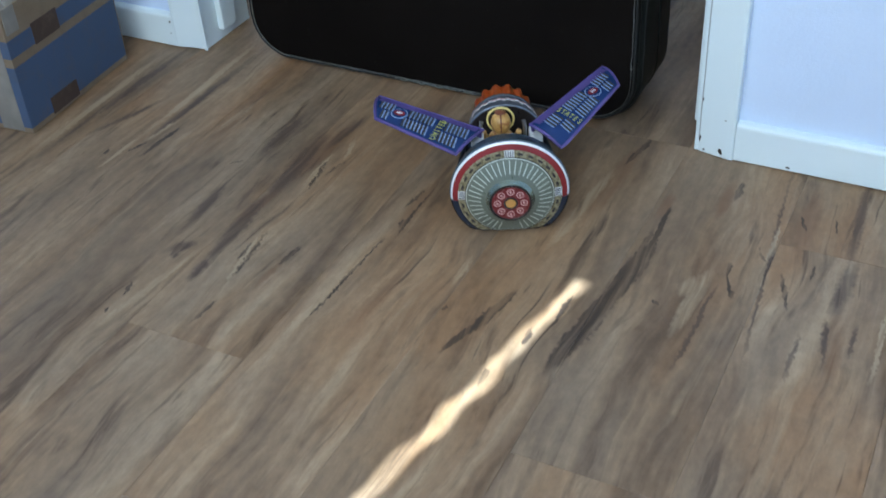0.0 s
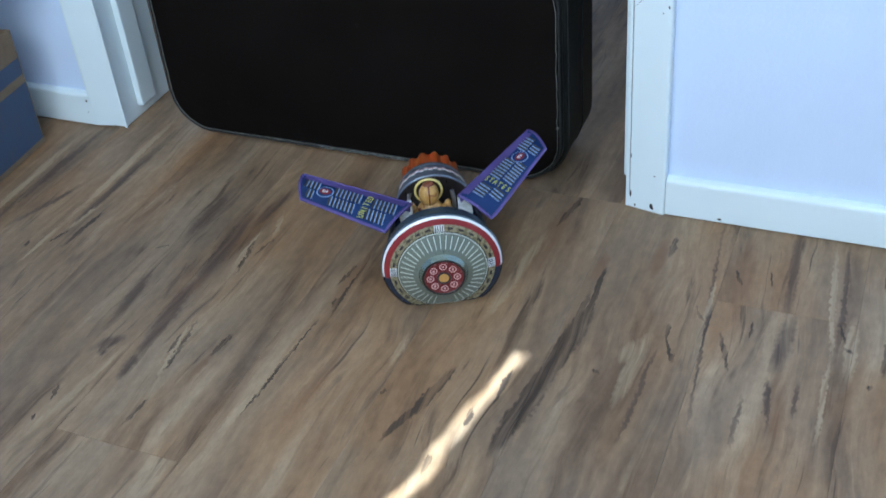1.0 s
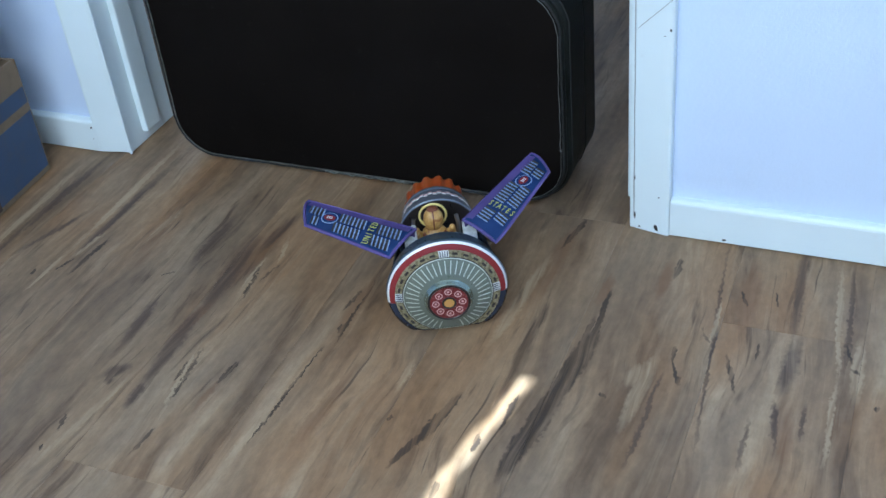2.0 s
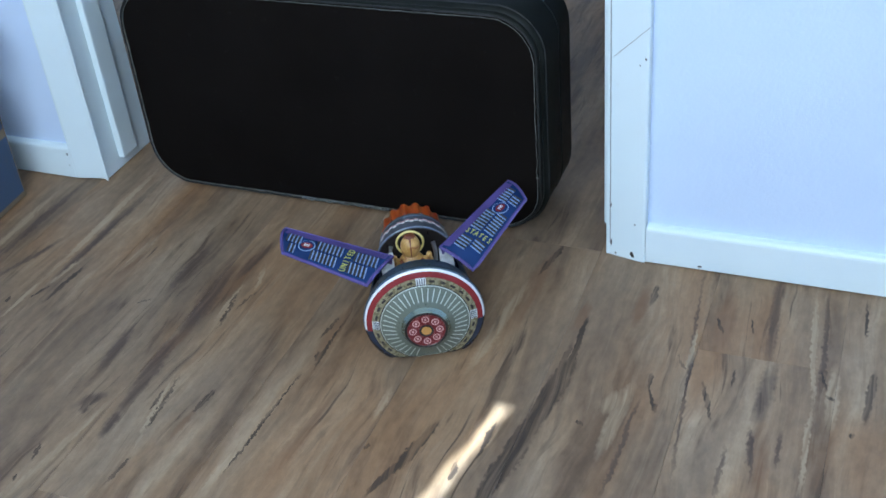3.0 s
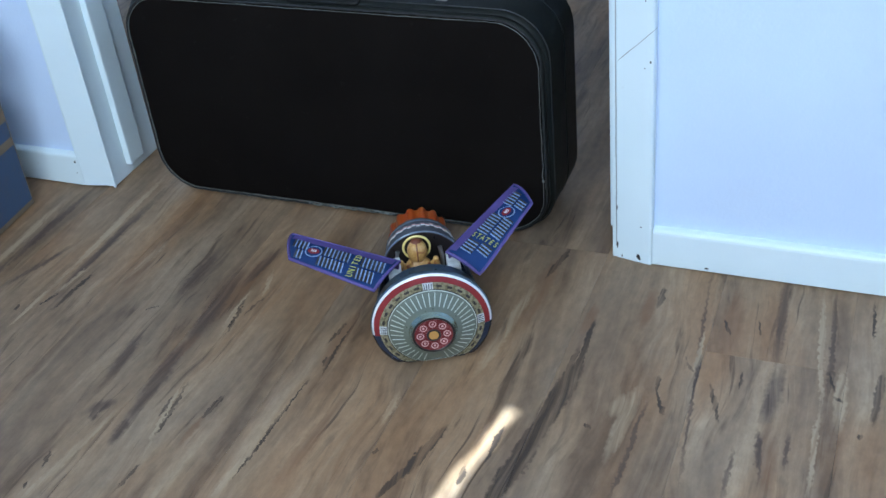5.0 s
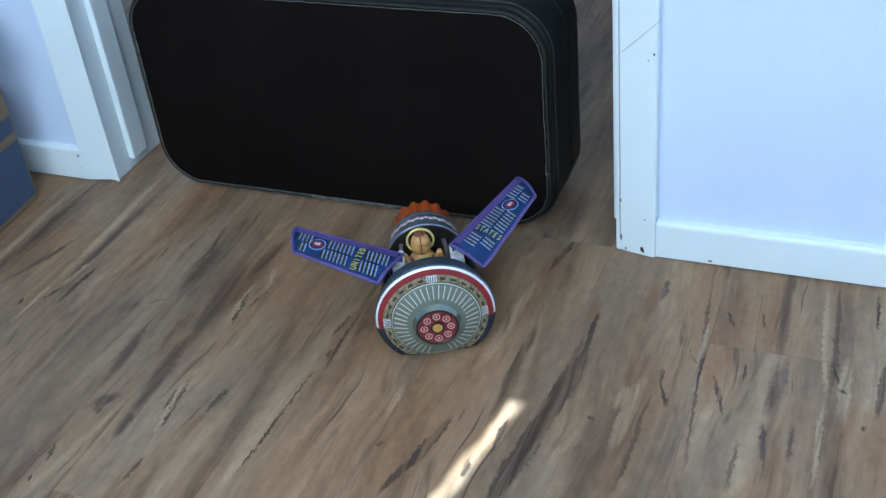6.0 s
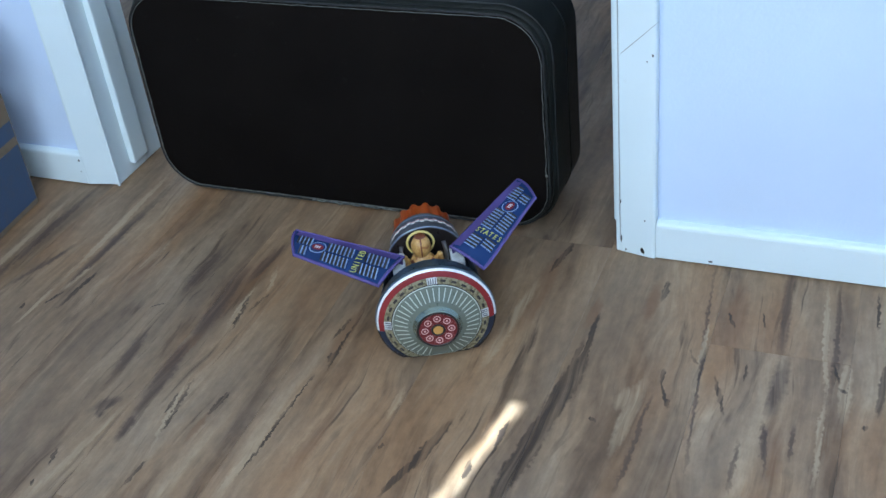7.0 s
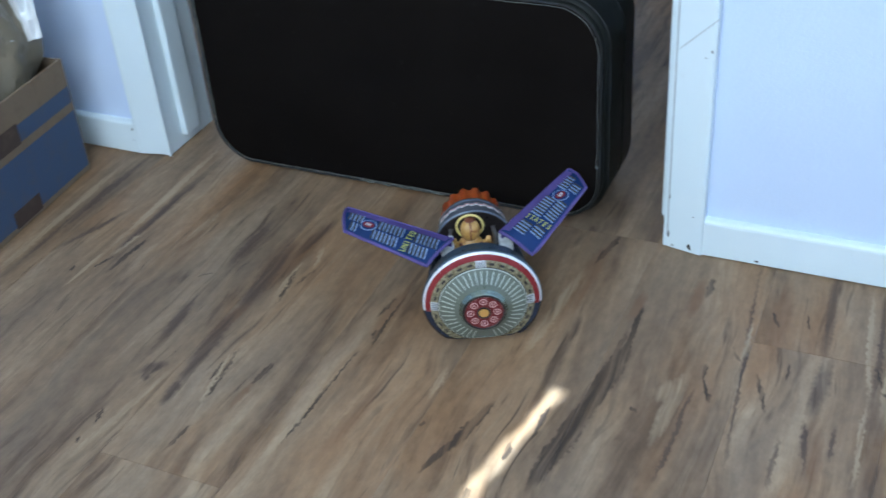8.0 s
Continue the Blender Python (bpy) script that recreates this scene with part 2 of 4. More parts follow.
def cloth_material():
    t = Tree("black_fabric", 1.0, 0.0, 0.04)
    p = t.local()
    x, y, z = t.xyz(p)
    weave = t.math("MULTIPLY", t.math("SINE", t.math("MULTIPLY", x, 5200.0)), t.math("SINE", t.math("MULTIPLY", z, 5200.0)))
    dust = t.noise(p, 60.0, 6, 0.75)
    soft = t.noise(p, 7.0, 3)
    c = t.ramp(soft, (0.3, (0.0058, 0.0046, 0.0042)), (0.7, (0.0090, 0.0073, 0.0066)))
    c = t.mix(t.ramp(dust, (0.60, (0.0, 0.0, 0.0)), (0.78, (0.28, 0.28, 0.28))), c, (0.045, 0.046, 0.043))
    t.to(c, "Base Color")
    t.bump(t.math("ADD", weave, t.math("MULTIPLY", dust, 2.0)), 0.25, 0.0003)
    return t.mat


def vinyl_material():
    t = Tree("black_vinyl", 0.42, 0.0, 0.16)
    p = t.local()
    grain = t.n.new("ShaderNodeTexVoronoi")
    grain.inputs["Scale"].default_value = 620.0
    t.l.new(p, grain.inputs["Vector"])
    worn = t.noise(p, 24.0, 6, 0.7)
    c = t.ramp(worn, (0.35, (0.0040, 0.0055, 0.0050)), (0.72, (0.0125, 0.0150, 0.0140)))
    t.to(c, "Base Color")
    t.to(t.math("ADD", t.math("MULTIPLY", worn, 0.3), 0.34), "Roughness")
    t.bump(grain.outputs["Distance"], 0.35, 0.0005)
    return t.mat


def card_material(name, color, dark):
    t = Tree(name, 0.8, 0.0, 0.25)
    p = t.local()
    x, y, z = t.xyz(p)
    flute = t.noise(t.join(t.math("MULTIPLY", x, 30.0), t.math("MULTIPLY", y, 30.0), t.math("MULTIPLY", z, 240.0)), 1.0, 3)
    rub = t.noise(p, 40.0, 6, 0.7)
    t.to(t.mix(t.ramp(rub, (0.5, (0.0, 0.0, 0.0)), (0.75, (0.6, 0.6, 0.6))), color, dark), "Base Color")
    t.bump(t.math("ADD", flute, rub), 0.3, 0.0008)
    return t.mat


M_FLOOR = floor_material()
M_GAP = plain("dark_joint", (0.02, 0.016, 0.013), 0.9)
M_WALL = wall_material("pale_lavender_wall_paint", (0.60, 0.72, 0.91))
M_CEIL = wall_material("white_ceiling_paint", (0.80, 0.80, 0.79))
M_TRIM = trim_material()
M_CHIP = plain("bare_dark_wood", (0.03, 0.026, 0.024), 0.8)
M_SCRATCH = plain("grey_scratch", (0.26, 0.27, 0.27), 0.6)
M_JOINT_SHADE = plain("grey_paint_groove", (0.36, 0.39, 0.41), 0.6)
M_CLOTH, M_VINYL = cloth_material(), vinyl_material()
M_PIPING = plain("frayed_grey_piping", (0.010, 0.011, 0.011), 0.7, 0, 0.75, 300.0, 0.5)
M_STITCH = plain("pale_stitching", (0.105, 0.110, 0.104), 0.8, 0, 0.5, 500.0)
M_CHROME = plain("worn_chrome", (0.52, 0.53, 0.54), 0.30, 1.0, 0.1)
M_RUBBER = plain("black_plastic", (0.0050, 0.0055, 0.0055), 0.45, 0, 0.3, 60.0, 0.0, 0.25)
M_CARD = card_material("brown_cardboard", (0.22, 0.160, 0.108), (0.15, 0.105, 0.07))
M_BLUE_PRINT = card_material("blue_printed_cardboard", (0.062, 0.098, 0.168), (0.100, 0.098, 0.108))
M_BROWN_PRINT = card_material("dark_brown_print", (0.075, 0.050, 0.040), (0.14, 0.10, 0.07))
M_TAPE = plain("clear_packing_tape", (0.24, 0.225, 0.20), 0.16, 0, 0.2, 80.0, 0.3)
M_BAG = plain("tan_plastic_bag", (0.185, 0.160, 0.118), 0.3, 0, 0.35, 40.0, 0.3)
M_PAPER = plain("white_paper", (0.75, 0.77, 0.78), 0.7, 0, 0.08, 40.0, 0.2)

M_TIN_BLUE = plain("dark_blue_tinplate", (0.035, 0.050, 0.085), 0.24, 0.35, 0.25)
M_TIN_STEEL = plain("steel_blue_tinplate", (0.060, 0.092, 0.125), 0.30, 0.4, 0.08)
M_CHASSIS = plain("slate_blue_chassis", (0.045, 0.060, 0.085), 0.4, 0.2, 0.2)
M_TIN_WHITE = plain("white_tin_print", (0.78, 0.79, 0.80), 0.25, 0.1, 0.08)
M_TIN_RED = plain("red_tin_print", (0.235, 0.028, 0.032), 0.24, 0.1, 0.15)
M_TIN_GOLD = plain("gold_tin_print", (0.265, 0.240, 0.150), 0.28, 0.35, 0.05)
M_TIN_GREEN = plain("grey_green_tin_print", (0.165, 0.195, 0.160), 0.30, 0.30, 0.12)
M_TIN_LINE = plain("pale_line_print", (0.62, 0.68, 0.61), 0.3, 0.2, 0.1)
M_TIN_SILVER = plain("silver_tin_print", (0.25, 0.31, 0.27), 0.2, 0.8, 0.15)
M_TIN_ROSE = plain("rose_red_tin_print", (0.185, 0.034, 0.038), 0.26, 0.1, 0.15)
M_TIN_PINK = plain("pink_print", (0.62, 0.36, 0.35), 0.3, 0.1, 0.1)
M_TIN_BLACK = plain("dark_print", (0.022, 0.018, 0.018), 0.3, 0.1, 0.3)
M_TIN_AMBER = plain("amber_print", (0.52, 0.28, 0.08), 0.3, 0.2, 0.15)
M_PLATE = plain("pale_grey_tin_print", (0.58, 0.61, 0.62), 0.3, 0.1, 0.3, 300.0)
M_DRUM = plain("slate_grey_tin_print", (0.085, 0.095, 0.120), 0.34, 0.2, 0.2)
M_WING = plain("royal_blue_tinplate", (0.017, 0.050, 0.165), 0.22, 0.3, 0.25)
M_WING_RIM = plain("violet_tinplate", (0.115, 0.088, 0.265), 0.24, 0.25, 0.2)
M_SLOT = plain("pale_blue_print", (0.25, 0.37, 0.58), 0.28, 0.2, 0.12)
M_YELLOW = plain("yellow_print", (0.50, 0.49, 0.10), 0.3, 0.1, 0.1)
M_ORANGE = plain("orange_plastic", (0.32, 0.062, 0.014), 0.32, 0, 0.2, 60.0, 0.2)


def figure_material():
    """Ochre plastic with worn red-brown paint in patches."""
    t = Tree("painted_ochre_plastic", 0.38)
    p = t.local()
    paint = t.noise(p, 95.0, 2, 0.4, 0.6)
    c = t.ramp(t.noise(p, 300.0, 3), (0.3, (0.36, 0.18, 0.050)), (0.7, (0.55, 0.33, 0.115)))
    t.to(t.mix(t.ramp(paint, (0.60, (0.0, 0.0, 0.0)), (0.66, (0.7, 0.7, 0.7))), c, (0.22, 0.060, 0.022)), "Base Color")
    return t.mat


M_FIGURE = figure_material()
M_STRAP = plain("red_brown_paint", (0.17, 0.045, 0.022), 0.4, 0, 0.3)
M_EDGE = plain("grey_blue_tin_edge", (0.17, 0.21, 0.27), 0.3, 0.3, 0.15)
M_FIGURE_RING = plain("pale_yellow_plastic", (0.66, 0.54, 0.20), 0.3, 0, 0.1)
for lit in (M_ORANGE,):
    lit.node_tree.nodes["Principled BSDF"].inputs["Subsurface Weight"].default_value = 0.35
    lit.node_tree.nodes["Principled BSDF"].inputs["Subsurface Radius"].default_value = (0.01, 0.004, 0.001)


# ---- mesh helpers ----
def mesh_of(name, bm, material, smooth=False):
    me = bpy.data.meshes.new(name)
    bmesh.ops.recalc_face_normals(bm, faces=bm.faces)
    if smooth:
        for face in bm.faces:
            face.smooth = True
    bm.to_mesh(me)
    bm.free()
    me.materials.append(material)
    if smooth:
        me.set_sharp_from_angle(angle=radians(38))
    return me


def thing(name, label, category, at=None, kind="", group=""):
    ob = new(name)
    if at is not None:
        ob.matrix_basis = at
    return tagged(ob, label, category, group, kind)


def part(name, bm, material, parent=None, label="", smooth=False, at=None):
    ob = new(name, mesh_of(name, bm, material, smooth))
    if at is not None:
        ob.matrix_basis = at
    ob.parent = parent
    return tagged(ob, label)


def box(lo, hi, bevel=0.0, seg=2):
    bm = bmesh.new()
    bmesh.ops.create_cube(bm, size=1.0)
    for v in bm.verts:
        v.co = Vector([lo[k] + (v.co[k] + 0.5) * (hi[k] - lo[k]) for k in range(3)])
    if bevel:
        bmesh.ops.bevel(bm, geom=bm.edges[:], offset=bevel, segments=seg, affect="EDGES", profile=0.5)
    return bm


def prism(points, depth, bevel=0.0, seg=2):
    """A flat outline of x, z points, pushed back along y by depth."""
    bm = bmesh.new()
    face = bm.faces.new([bm.verts.new((p[0], 0.0, p[1])) for p in points])
    out = bmesh.ops.extrude_face_region(bm, geom=[face])
    bmesh.ops.translate(bm, verts=[g for g in out["geom"] if isinstance(g, bmesh.types.BMVert)], vec=(0, depth, 0))
    if bevel:
        edges = [e for e in bm.edges if abs(e.verts[0].co.y - e.verts[1].co.y) < 1e-7]
        bmesh.ops.bevel(bm, geom=edges, offset=bevel, segments=seg, affect="EDGES", profile=0.5)
    return bm


def slab(points, thick, bevel=0.0):
    """A flat outline of x, y points with its top at z = 0."""
    bm = bmesh.new()
    face = bm.faces.new([bm.verts.new((p[0], p[1], 0.0)) for p in points])
    out = bmesh.ops.extrude_face_region(bm, geom=[face])
    bmesh.ops.translate(bm, verts=[g for g in out["geom"] if isinstance(g, bmesh.types.BMVert)], vec=(0, 0, -thick))
    if bevel:
        bmesh.ops.bevel(bm, geom=bm.edges[:], offset=bevel, segments=1, affect="EDGES")
    return bm


def rounded(x0, x1, z0, z1, r, n=9):
    pts = []
    for cx, cz, a in ((x1 - r, z0 + r, -90), (x1 - r, z1 - r, 0), (x0 + r, z1 - r, 90), (x0 + r, z0 + r, 180)):
        for k in range(n + 1):
            w = radians(a + 90 * k / n)
            pts.append((cx + r * math.cos(w), cz + r * math.sin(w)))
    return pts


def tube(points, radius, closed=False, sides=8):
    """A round bar that runs through the points."""
    bm = bmesh.new()
    pts = [Vector(p) for p in points]
    rings = []
    count = len(pts)
    for k, p in enumerate(pts):
        ahead = pts[(k + 1) % count] if closed or k + 1 < count else p
        back = pts[k - 1] if closed or k else p
        way = (ahead - back).normalized()
        side = way.cross(Vector((0.31, 0.17, 0.93))).normalized()
        up = side.cross(way)
        rings.append([bm.verts.new(p + radius * (math.cos(a) * side + math.sin(a) * up))
                      for a in (2 * math.pi * j / sides for j in range(sides))])
    last = count if closed else count - 1
    for k in range(last):
        a, b = rings[k], rings[(k + 1) % count]
        for j in range(sides):
            bm.faces.new((a[j], a[(j + 1) % sides], b[(j + 1) % sides], b[j]))
    if not closed:
        bm.faces.new(rings[0])
        bm.faces.new(rings[-1])
    return bm


def ball(sub=3):
    b = bmesh.new()
    bmesh.ops.create_icosphere(b, subdivisions=sub, radius=1.0)
    return b


# ---- the rooms: floor, walls, ceiling ----
ROOM_W, ROOM_E, ROOM_S, ROOM_N, TALL = -2.2, 1.8, -2.2, 2.4, 2.4
floor = tagged(new("floor", mesh_of("floor", box((ROOM_W - 0.2, ROOM_S - 0.2, -0.06), (ROOM_E + 0.2, ROOM_N + 0.2, -0.009)), M_GAP)),
               "brown weathered oak laminate plank floor", "floor", kind="structure")
ceiling = tagged(new("ceiling", mesh_of("ceiling", box((ROOM_W - 0.2, ROOM_S - 0.2, TALL), (ROOM_E + 0.2, ROOM_N + 0.2, TALL + 0.1)), M_CEIL)),
                 "plain white painted ceiling", "ceiling", kind="structure")


def wall(name, lo, hi, label="pale lavender blue painted wall"):
    return tagged(new(name, mesh_of(name, box(lo, hi), M_WALL)), label, "wall", kind="structure")


DOOR_W, DOOR_E, WALL_F, WALL_B = -0.800, 0.0, 0.006, 0.118
wall("wall_door_east", (DOOR_E + 0.021, WALL_F, -0.01), (ROOM_E, WALL_B, TALL))
wall("wall_door_west", (ROOM_W, WALL_F, -0.01), (DOOR_W - 0.021, WALL_B, TALL))
wall("wall_over_door", (DOOR_W - 0.021, WALL_F, 2.05), (DOOR_E + 0.021, WALL_B, TALL))
wall("wall_east", (ROOM_E, ROOM_S - 0.1, -0.01), (ROOM_E + 0.1, ROOM_N + 0.1, TALL))
wall("wall_north", (ROOM_W - 0.1, ROOM_N, -0.01), (ROOM_E, ROOM_N + 0.1, TALL))
# unseen south wall and window; two added curtains leave an upright gap for sun
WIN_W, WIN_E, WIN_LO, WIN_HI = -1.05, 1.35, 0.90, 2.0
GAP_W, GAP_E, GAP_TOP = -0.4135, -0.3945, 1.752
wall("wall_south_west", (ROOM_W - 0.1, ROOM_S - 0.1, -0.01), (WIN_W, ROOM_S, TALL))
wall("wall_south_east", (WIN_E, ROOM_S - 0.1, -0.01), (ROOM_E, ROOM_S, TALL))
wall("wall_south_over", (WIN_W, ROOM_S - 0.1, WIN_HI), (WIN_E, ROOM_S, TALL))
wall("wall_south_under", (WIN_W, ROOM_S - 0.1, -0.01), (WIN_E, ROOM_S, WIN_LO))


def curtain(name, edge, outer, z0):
    """A thin unseen cloth, added so its wavy inner edge shapes the sun strip."""
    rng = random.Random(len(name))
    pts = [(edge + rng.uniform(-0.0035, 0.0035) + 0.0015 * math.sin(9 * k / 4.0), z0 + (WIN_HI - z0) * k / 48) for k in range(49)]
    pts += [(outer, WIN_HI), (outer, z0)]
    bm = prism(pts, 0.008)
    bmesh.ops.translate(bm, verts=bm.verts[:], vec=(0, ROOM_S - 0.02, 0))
    tagged(new(name, mesh_of("curtain", bm, M_CEIL)), "unseen white curtain added to narrow the sun to a strip", "curtain", kind="structure")


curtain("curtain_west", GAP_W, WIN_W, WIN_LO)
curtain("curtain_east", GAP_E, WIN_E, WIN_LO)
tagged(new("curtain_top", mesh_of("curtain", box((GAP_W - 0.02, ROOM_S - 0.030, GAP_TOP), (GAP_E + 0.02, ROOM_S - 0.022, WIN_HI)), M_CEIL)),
       "unseen white curtain added to narrow the sun to a strip", "curtain", kind="structure")
# unseen west wall; its opening is made up to hold the north fill lamp
wall("wall_west_south", (ROOM_W - 0.1, ROOM_S, -0.01), (ROOM_W, 0.95, TALL))
wall("wall_west_north", (ROOM_W - 0.1, 1.85, -0.01), (ROOM_W, ROOM_N, TALL))
wall("wall_west_under", (ROOM_W - 0.1, 0.95, -0.01), (ROOM_W, 1.85, 0.90))
wall("wall_west_over", (ROOM_W - 0.1, 0.95, 2.0), (ROOM_W, 1.85, TALL))


# ---- the doorway: lining, stops, casing, baseboards ----
def structure(name, bm, label, category, material=None, smooth=False):
    return tagged(new(name, mesh_of(name, bm, material or M_TRIM, smooth)), label, category, kind="structure")


structure("door_jamb_east", box((0.0, 0.0015, 0.0), (0.020, 0.124, 2.04), 0.0018),
          "white painted door jamb with chipped foot", "door jamb")
jamb_west = structure("door_jamb_west", box((-0.820, 0.0015, 0.0), (-0.800, 0.124, 2.04), 0.0018),
          "white painted wooden door jamb", "door jamb")
structure("door_jamb_head", box((-0.7995, 0.0015, 2.022), (-0.0005, 0.124, 2.04), 0.0018), "white painted door head jamb", "door jamb")


def casing(name, inner, outer, label, foot=0.0015):
    """Flat board, thicker at its outer edge, with a softly rounded inner edge."""
    s = 1 if outer > inner else -1
    prof = [(inner, 0.0062), (inner, 0.0025), (inner + s * 0.0006, 0.0008), (inner + s * 0.002, -0.0002),
            (outer - s * 0.004, -0.0088), (outer - s * 0.0012, -0.0085), (outer, -0.0070), (outer, 0.0062)]
    bm = bmesh.new()
    face = bm.faces.new([bm.verts.new((x, y, foot)) for x, y in prof])
    out = bmesh.ops.extrude_face_region(bm, geom=[face])
    bmesh.ops.translate(bm, verts=[g for g in out["geom"] if isinstance(g, bmesh.types.BMVert)], vec=(0, 0, 2.09))
    return structure(name, bm, label, "door casing")


casing_east = casing("door_casing_east", 0.0055, 0.0545, "white painted door casing with chips and scratch")
casing_west = casing("door_casing_west", -0.8035, -0.8545, "white painted wooden door casing", 0.0040)
LEAN = pose(-0.8015, 0, 0, 0, -0.6, 0) @ pose(0.8015, 0, 0)
casing_west.matrix_basis = pose(0.0062, 0.0005, 0) @ LEAN
part("bead", tube([(-0.8012, -0.0004, 0.002), (-0.8012, -0.0004, 0.4), (-0.8010, -0.0006, 1.1), (-0.8012, -0.0004, 2.02)], 0.0024, False, 10), M_TRIM, casing_west, "", True)
jamb_west.matrix_basis = pose(0.003, 0.001, 0) @ LEAN


def baseboard(name, x0, x1):
    prof = [(0.006, 0.0018), (-0.0060, 0.0018), (-0.0066, 0.0026), (-0.0066, 0.0500), (-0.0058, 0.0530), (-0.0036, 0.0548), (-0.001, 0.0556), (0.006, 0.0556)]
    bm = bmesh.new()
    face = bm.faces.new([bm.verts.new((x0, y, z)) for y, z in prof])
    out = bmesh.ops.extrude_face_region(bm, geom=[face])
    bmesh.ops.translate(bm, verts=[g for g in out["geom"] if isinstance(g, bmesh.types.BMVert)], vec=(x1 - x0, 0, 0))
    return structure(name, bm, "low white painted wooden baseboard", "baseboard")


baseboard_east = baseboard("baseboard_east", 0.0550, ROOM_E)
baseboard_west = baseboard("baseboard_west", ROOM_W, -0.8490)
structure("door_stop_west", box((-0.8003, 0.042, 0.018), (-0.787, 0.080, 2.02), 0.0022), "white painted door stop strip ending above floor", "door stop").matrix_basis = LEAN
structure("door_stop_east", box((-0.013, 0.042, 0.020), (0.0003, 0.078, 2.02), 0.0022), "white painted door stop strip ending above floor", "door stop")


def blot(name, parent, x, y, z, w, h, material, seed, lean=0.0, turn=0.0):
    """A small chip in the paint on a wall-facing board."""
    rng = random.Random(seed)
    pts = []
    for k in range(9):
        a = 2 * math.pi * k / 9
        q = rng.uniform(0.65, 1.1)
        px, pz = 0.5 * w * q * math.cos(a), 0.5 * h * q * math.sin(a)
        pts.append((px * math.cos(lean) - pz * math.sin(lean), px * math.sin(lean) + pz * math.cos(lean)))
    ob = part(name, prism(pts, 0.0006), material, parent)
    ob.matrix_basis = pose(x, y, z, 0, 0, turn)
    return ob


blot("paint_chip", casing_east, 0.0370, -0.0068, 0.010, 0.006, 0.010, M_CHIP, 1, 0.5)
blot("nail_hole", casing_east, 0.0400, -0.0069, 0.058, 0.0022, 0.0022, M_CHIP, 2)
blot("nail_hole", casing_east, 0.0430, -0.0074, 0.285, 0.0022, 0.0022, M_CHIP, 3)
blot("nail_hole", casing_east, 0.0430, -0.0074, 0.370, 0.0020, 0.0020, M_CHIP, 4)
blot("nail_hole", casing_east, 0.0500, -0.0090, 0.294, 0.0022, 0.0040, M_CHIP, 5)
blot("paint_chip", casing_east, 0.0075, -0.0010, 0.022, 0.0022, 0.012, M_CHIP, 6)
blot("paint_chip", casing_east, 0.0072, -0.0010, 0.080, 0.0016, 0.008, M_CHIP, 7)
blot("scratch", casing_east, 0.0310, -0.0056, 0.312, 0.095, 0.0009, M_SCRATCH, 8, 0.78, -11.3)
blot("paint_chip", casing_east, 0.0140, -0.0025, 0.006, 0.003, 0.003, M_CHIP, 9)
rng = random.Random(21)
# thin grey bar: the shade of the casing joint, given as colour
part("joint_crack", tube([(0.0060 + rng.gauss(0, 0.00015), -0.0001, 0.02 + 0.02 * k) for k in range(100)], 0.0007, False, 5), M_JOINT_SHADE, casing_east, "grey line standing for the shaded groove between casing and jamb")
blot("nail_hole", baseboard_east, 0.1260, -0.0072, 0.0068, 0.006, 0.0030, M_CHIP, 10)
blot("nail_hole", baseboard_west, -0.8540, -0.0072, 0.044, 0.0034, 0.0044, M_CHIP, 11)
blot("nail_hole", baseboard_west, -0.8560, -0.0072, 0.024, 0.0016, 0.0020, M_CHIP, 12)

# ---- suitcase in the doorway ----
case = thing("suitcase", "old black fabric suitcase with frayed piping, standing upright in doorway", "suitcase", pose(-0.402, 0.020, 0.0))
CW, CH, CD = 0.311, 0.324, 0.140
outline = rounded(-CW, CW, 0.004, CH, 0.052)
part("shell", prism(rounded(-CW - 0.004, CW + 0.004, 0.001, CH + 0.004, 0.066), CD - 0.012, 0.010, 4), M_VINYL, case, "black grained vinyl shell", True, pose(0, 0.008, 0))
part("front_panel", prism(rounded(-CW + 0.006, CW - 0.006, 0.010, CH - 0.006, 0.060), 0.012, 0.003, 2), M_CLOTH, case, "matt black fabric front", True, pose(0, -0.001, 0))
part("border_band", prism(rounded(-CW + 0.001, CW - 0.001, 0.005, CH - 0.001, 0.063), 0.012, 0.004, 3), M_VINYL, case, "black vinyl border", True, pose(0, 0.0025, 0))


def loop(x0, x1, z0, z1, r, y, jitter=0.0, seed=0):
    rng = random.Random(seed)
    pts = rounded(x0, x1, z0, z1, r, 12)
    out = []
    for k in range(len(pts)):
        a, b = Vector(pts[k]), Vector(pts[(k + 1) % len(pts)])
        steps = max(1, int((b - a).length / 0.008))
        for j in range(steps):
            p = a.lerp(b, j / steps)
            out.append((p.x + rng.gauss(0, jitter), y, p.y + rng.gauss(0, jitter)))
    return out


part("piping", tube(loop(-CW + 0.003, CW - 0.003, 0.007, CH - 0.003, 0.062, -0.0005, 0.0003, 1), 0.0014, True, 6), M_PIPING, case, "worn grey piping", True)
part("stitching", tube(loop(-CW + 0.0065, CW - 0.0065, 0.0105, CH - 0.0065, 0.059, -0.0012, 0.00035, 2), 0.0006, True, 5), M_STITCH, case, "pale stitching line", True)
part("side_piping", tube(loop(-CW - 0.003, CW + 0.003, 0.002, CH + 0.003, 0.065, 0.0170, 0.0002, 3), 0.0018, True, 6), M_PIPING, case, "", True)
part("seam", tube(loop(-CW - 0.0035, CW + 0.0035, 0.0022, CH + 0.0035, 0.066, 0.078, 0.0001, 4), 0.0018, True, 6), M_VINYL, case, "", True)
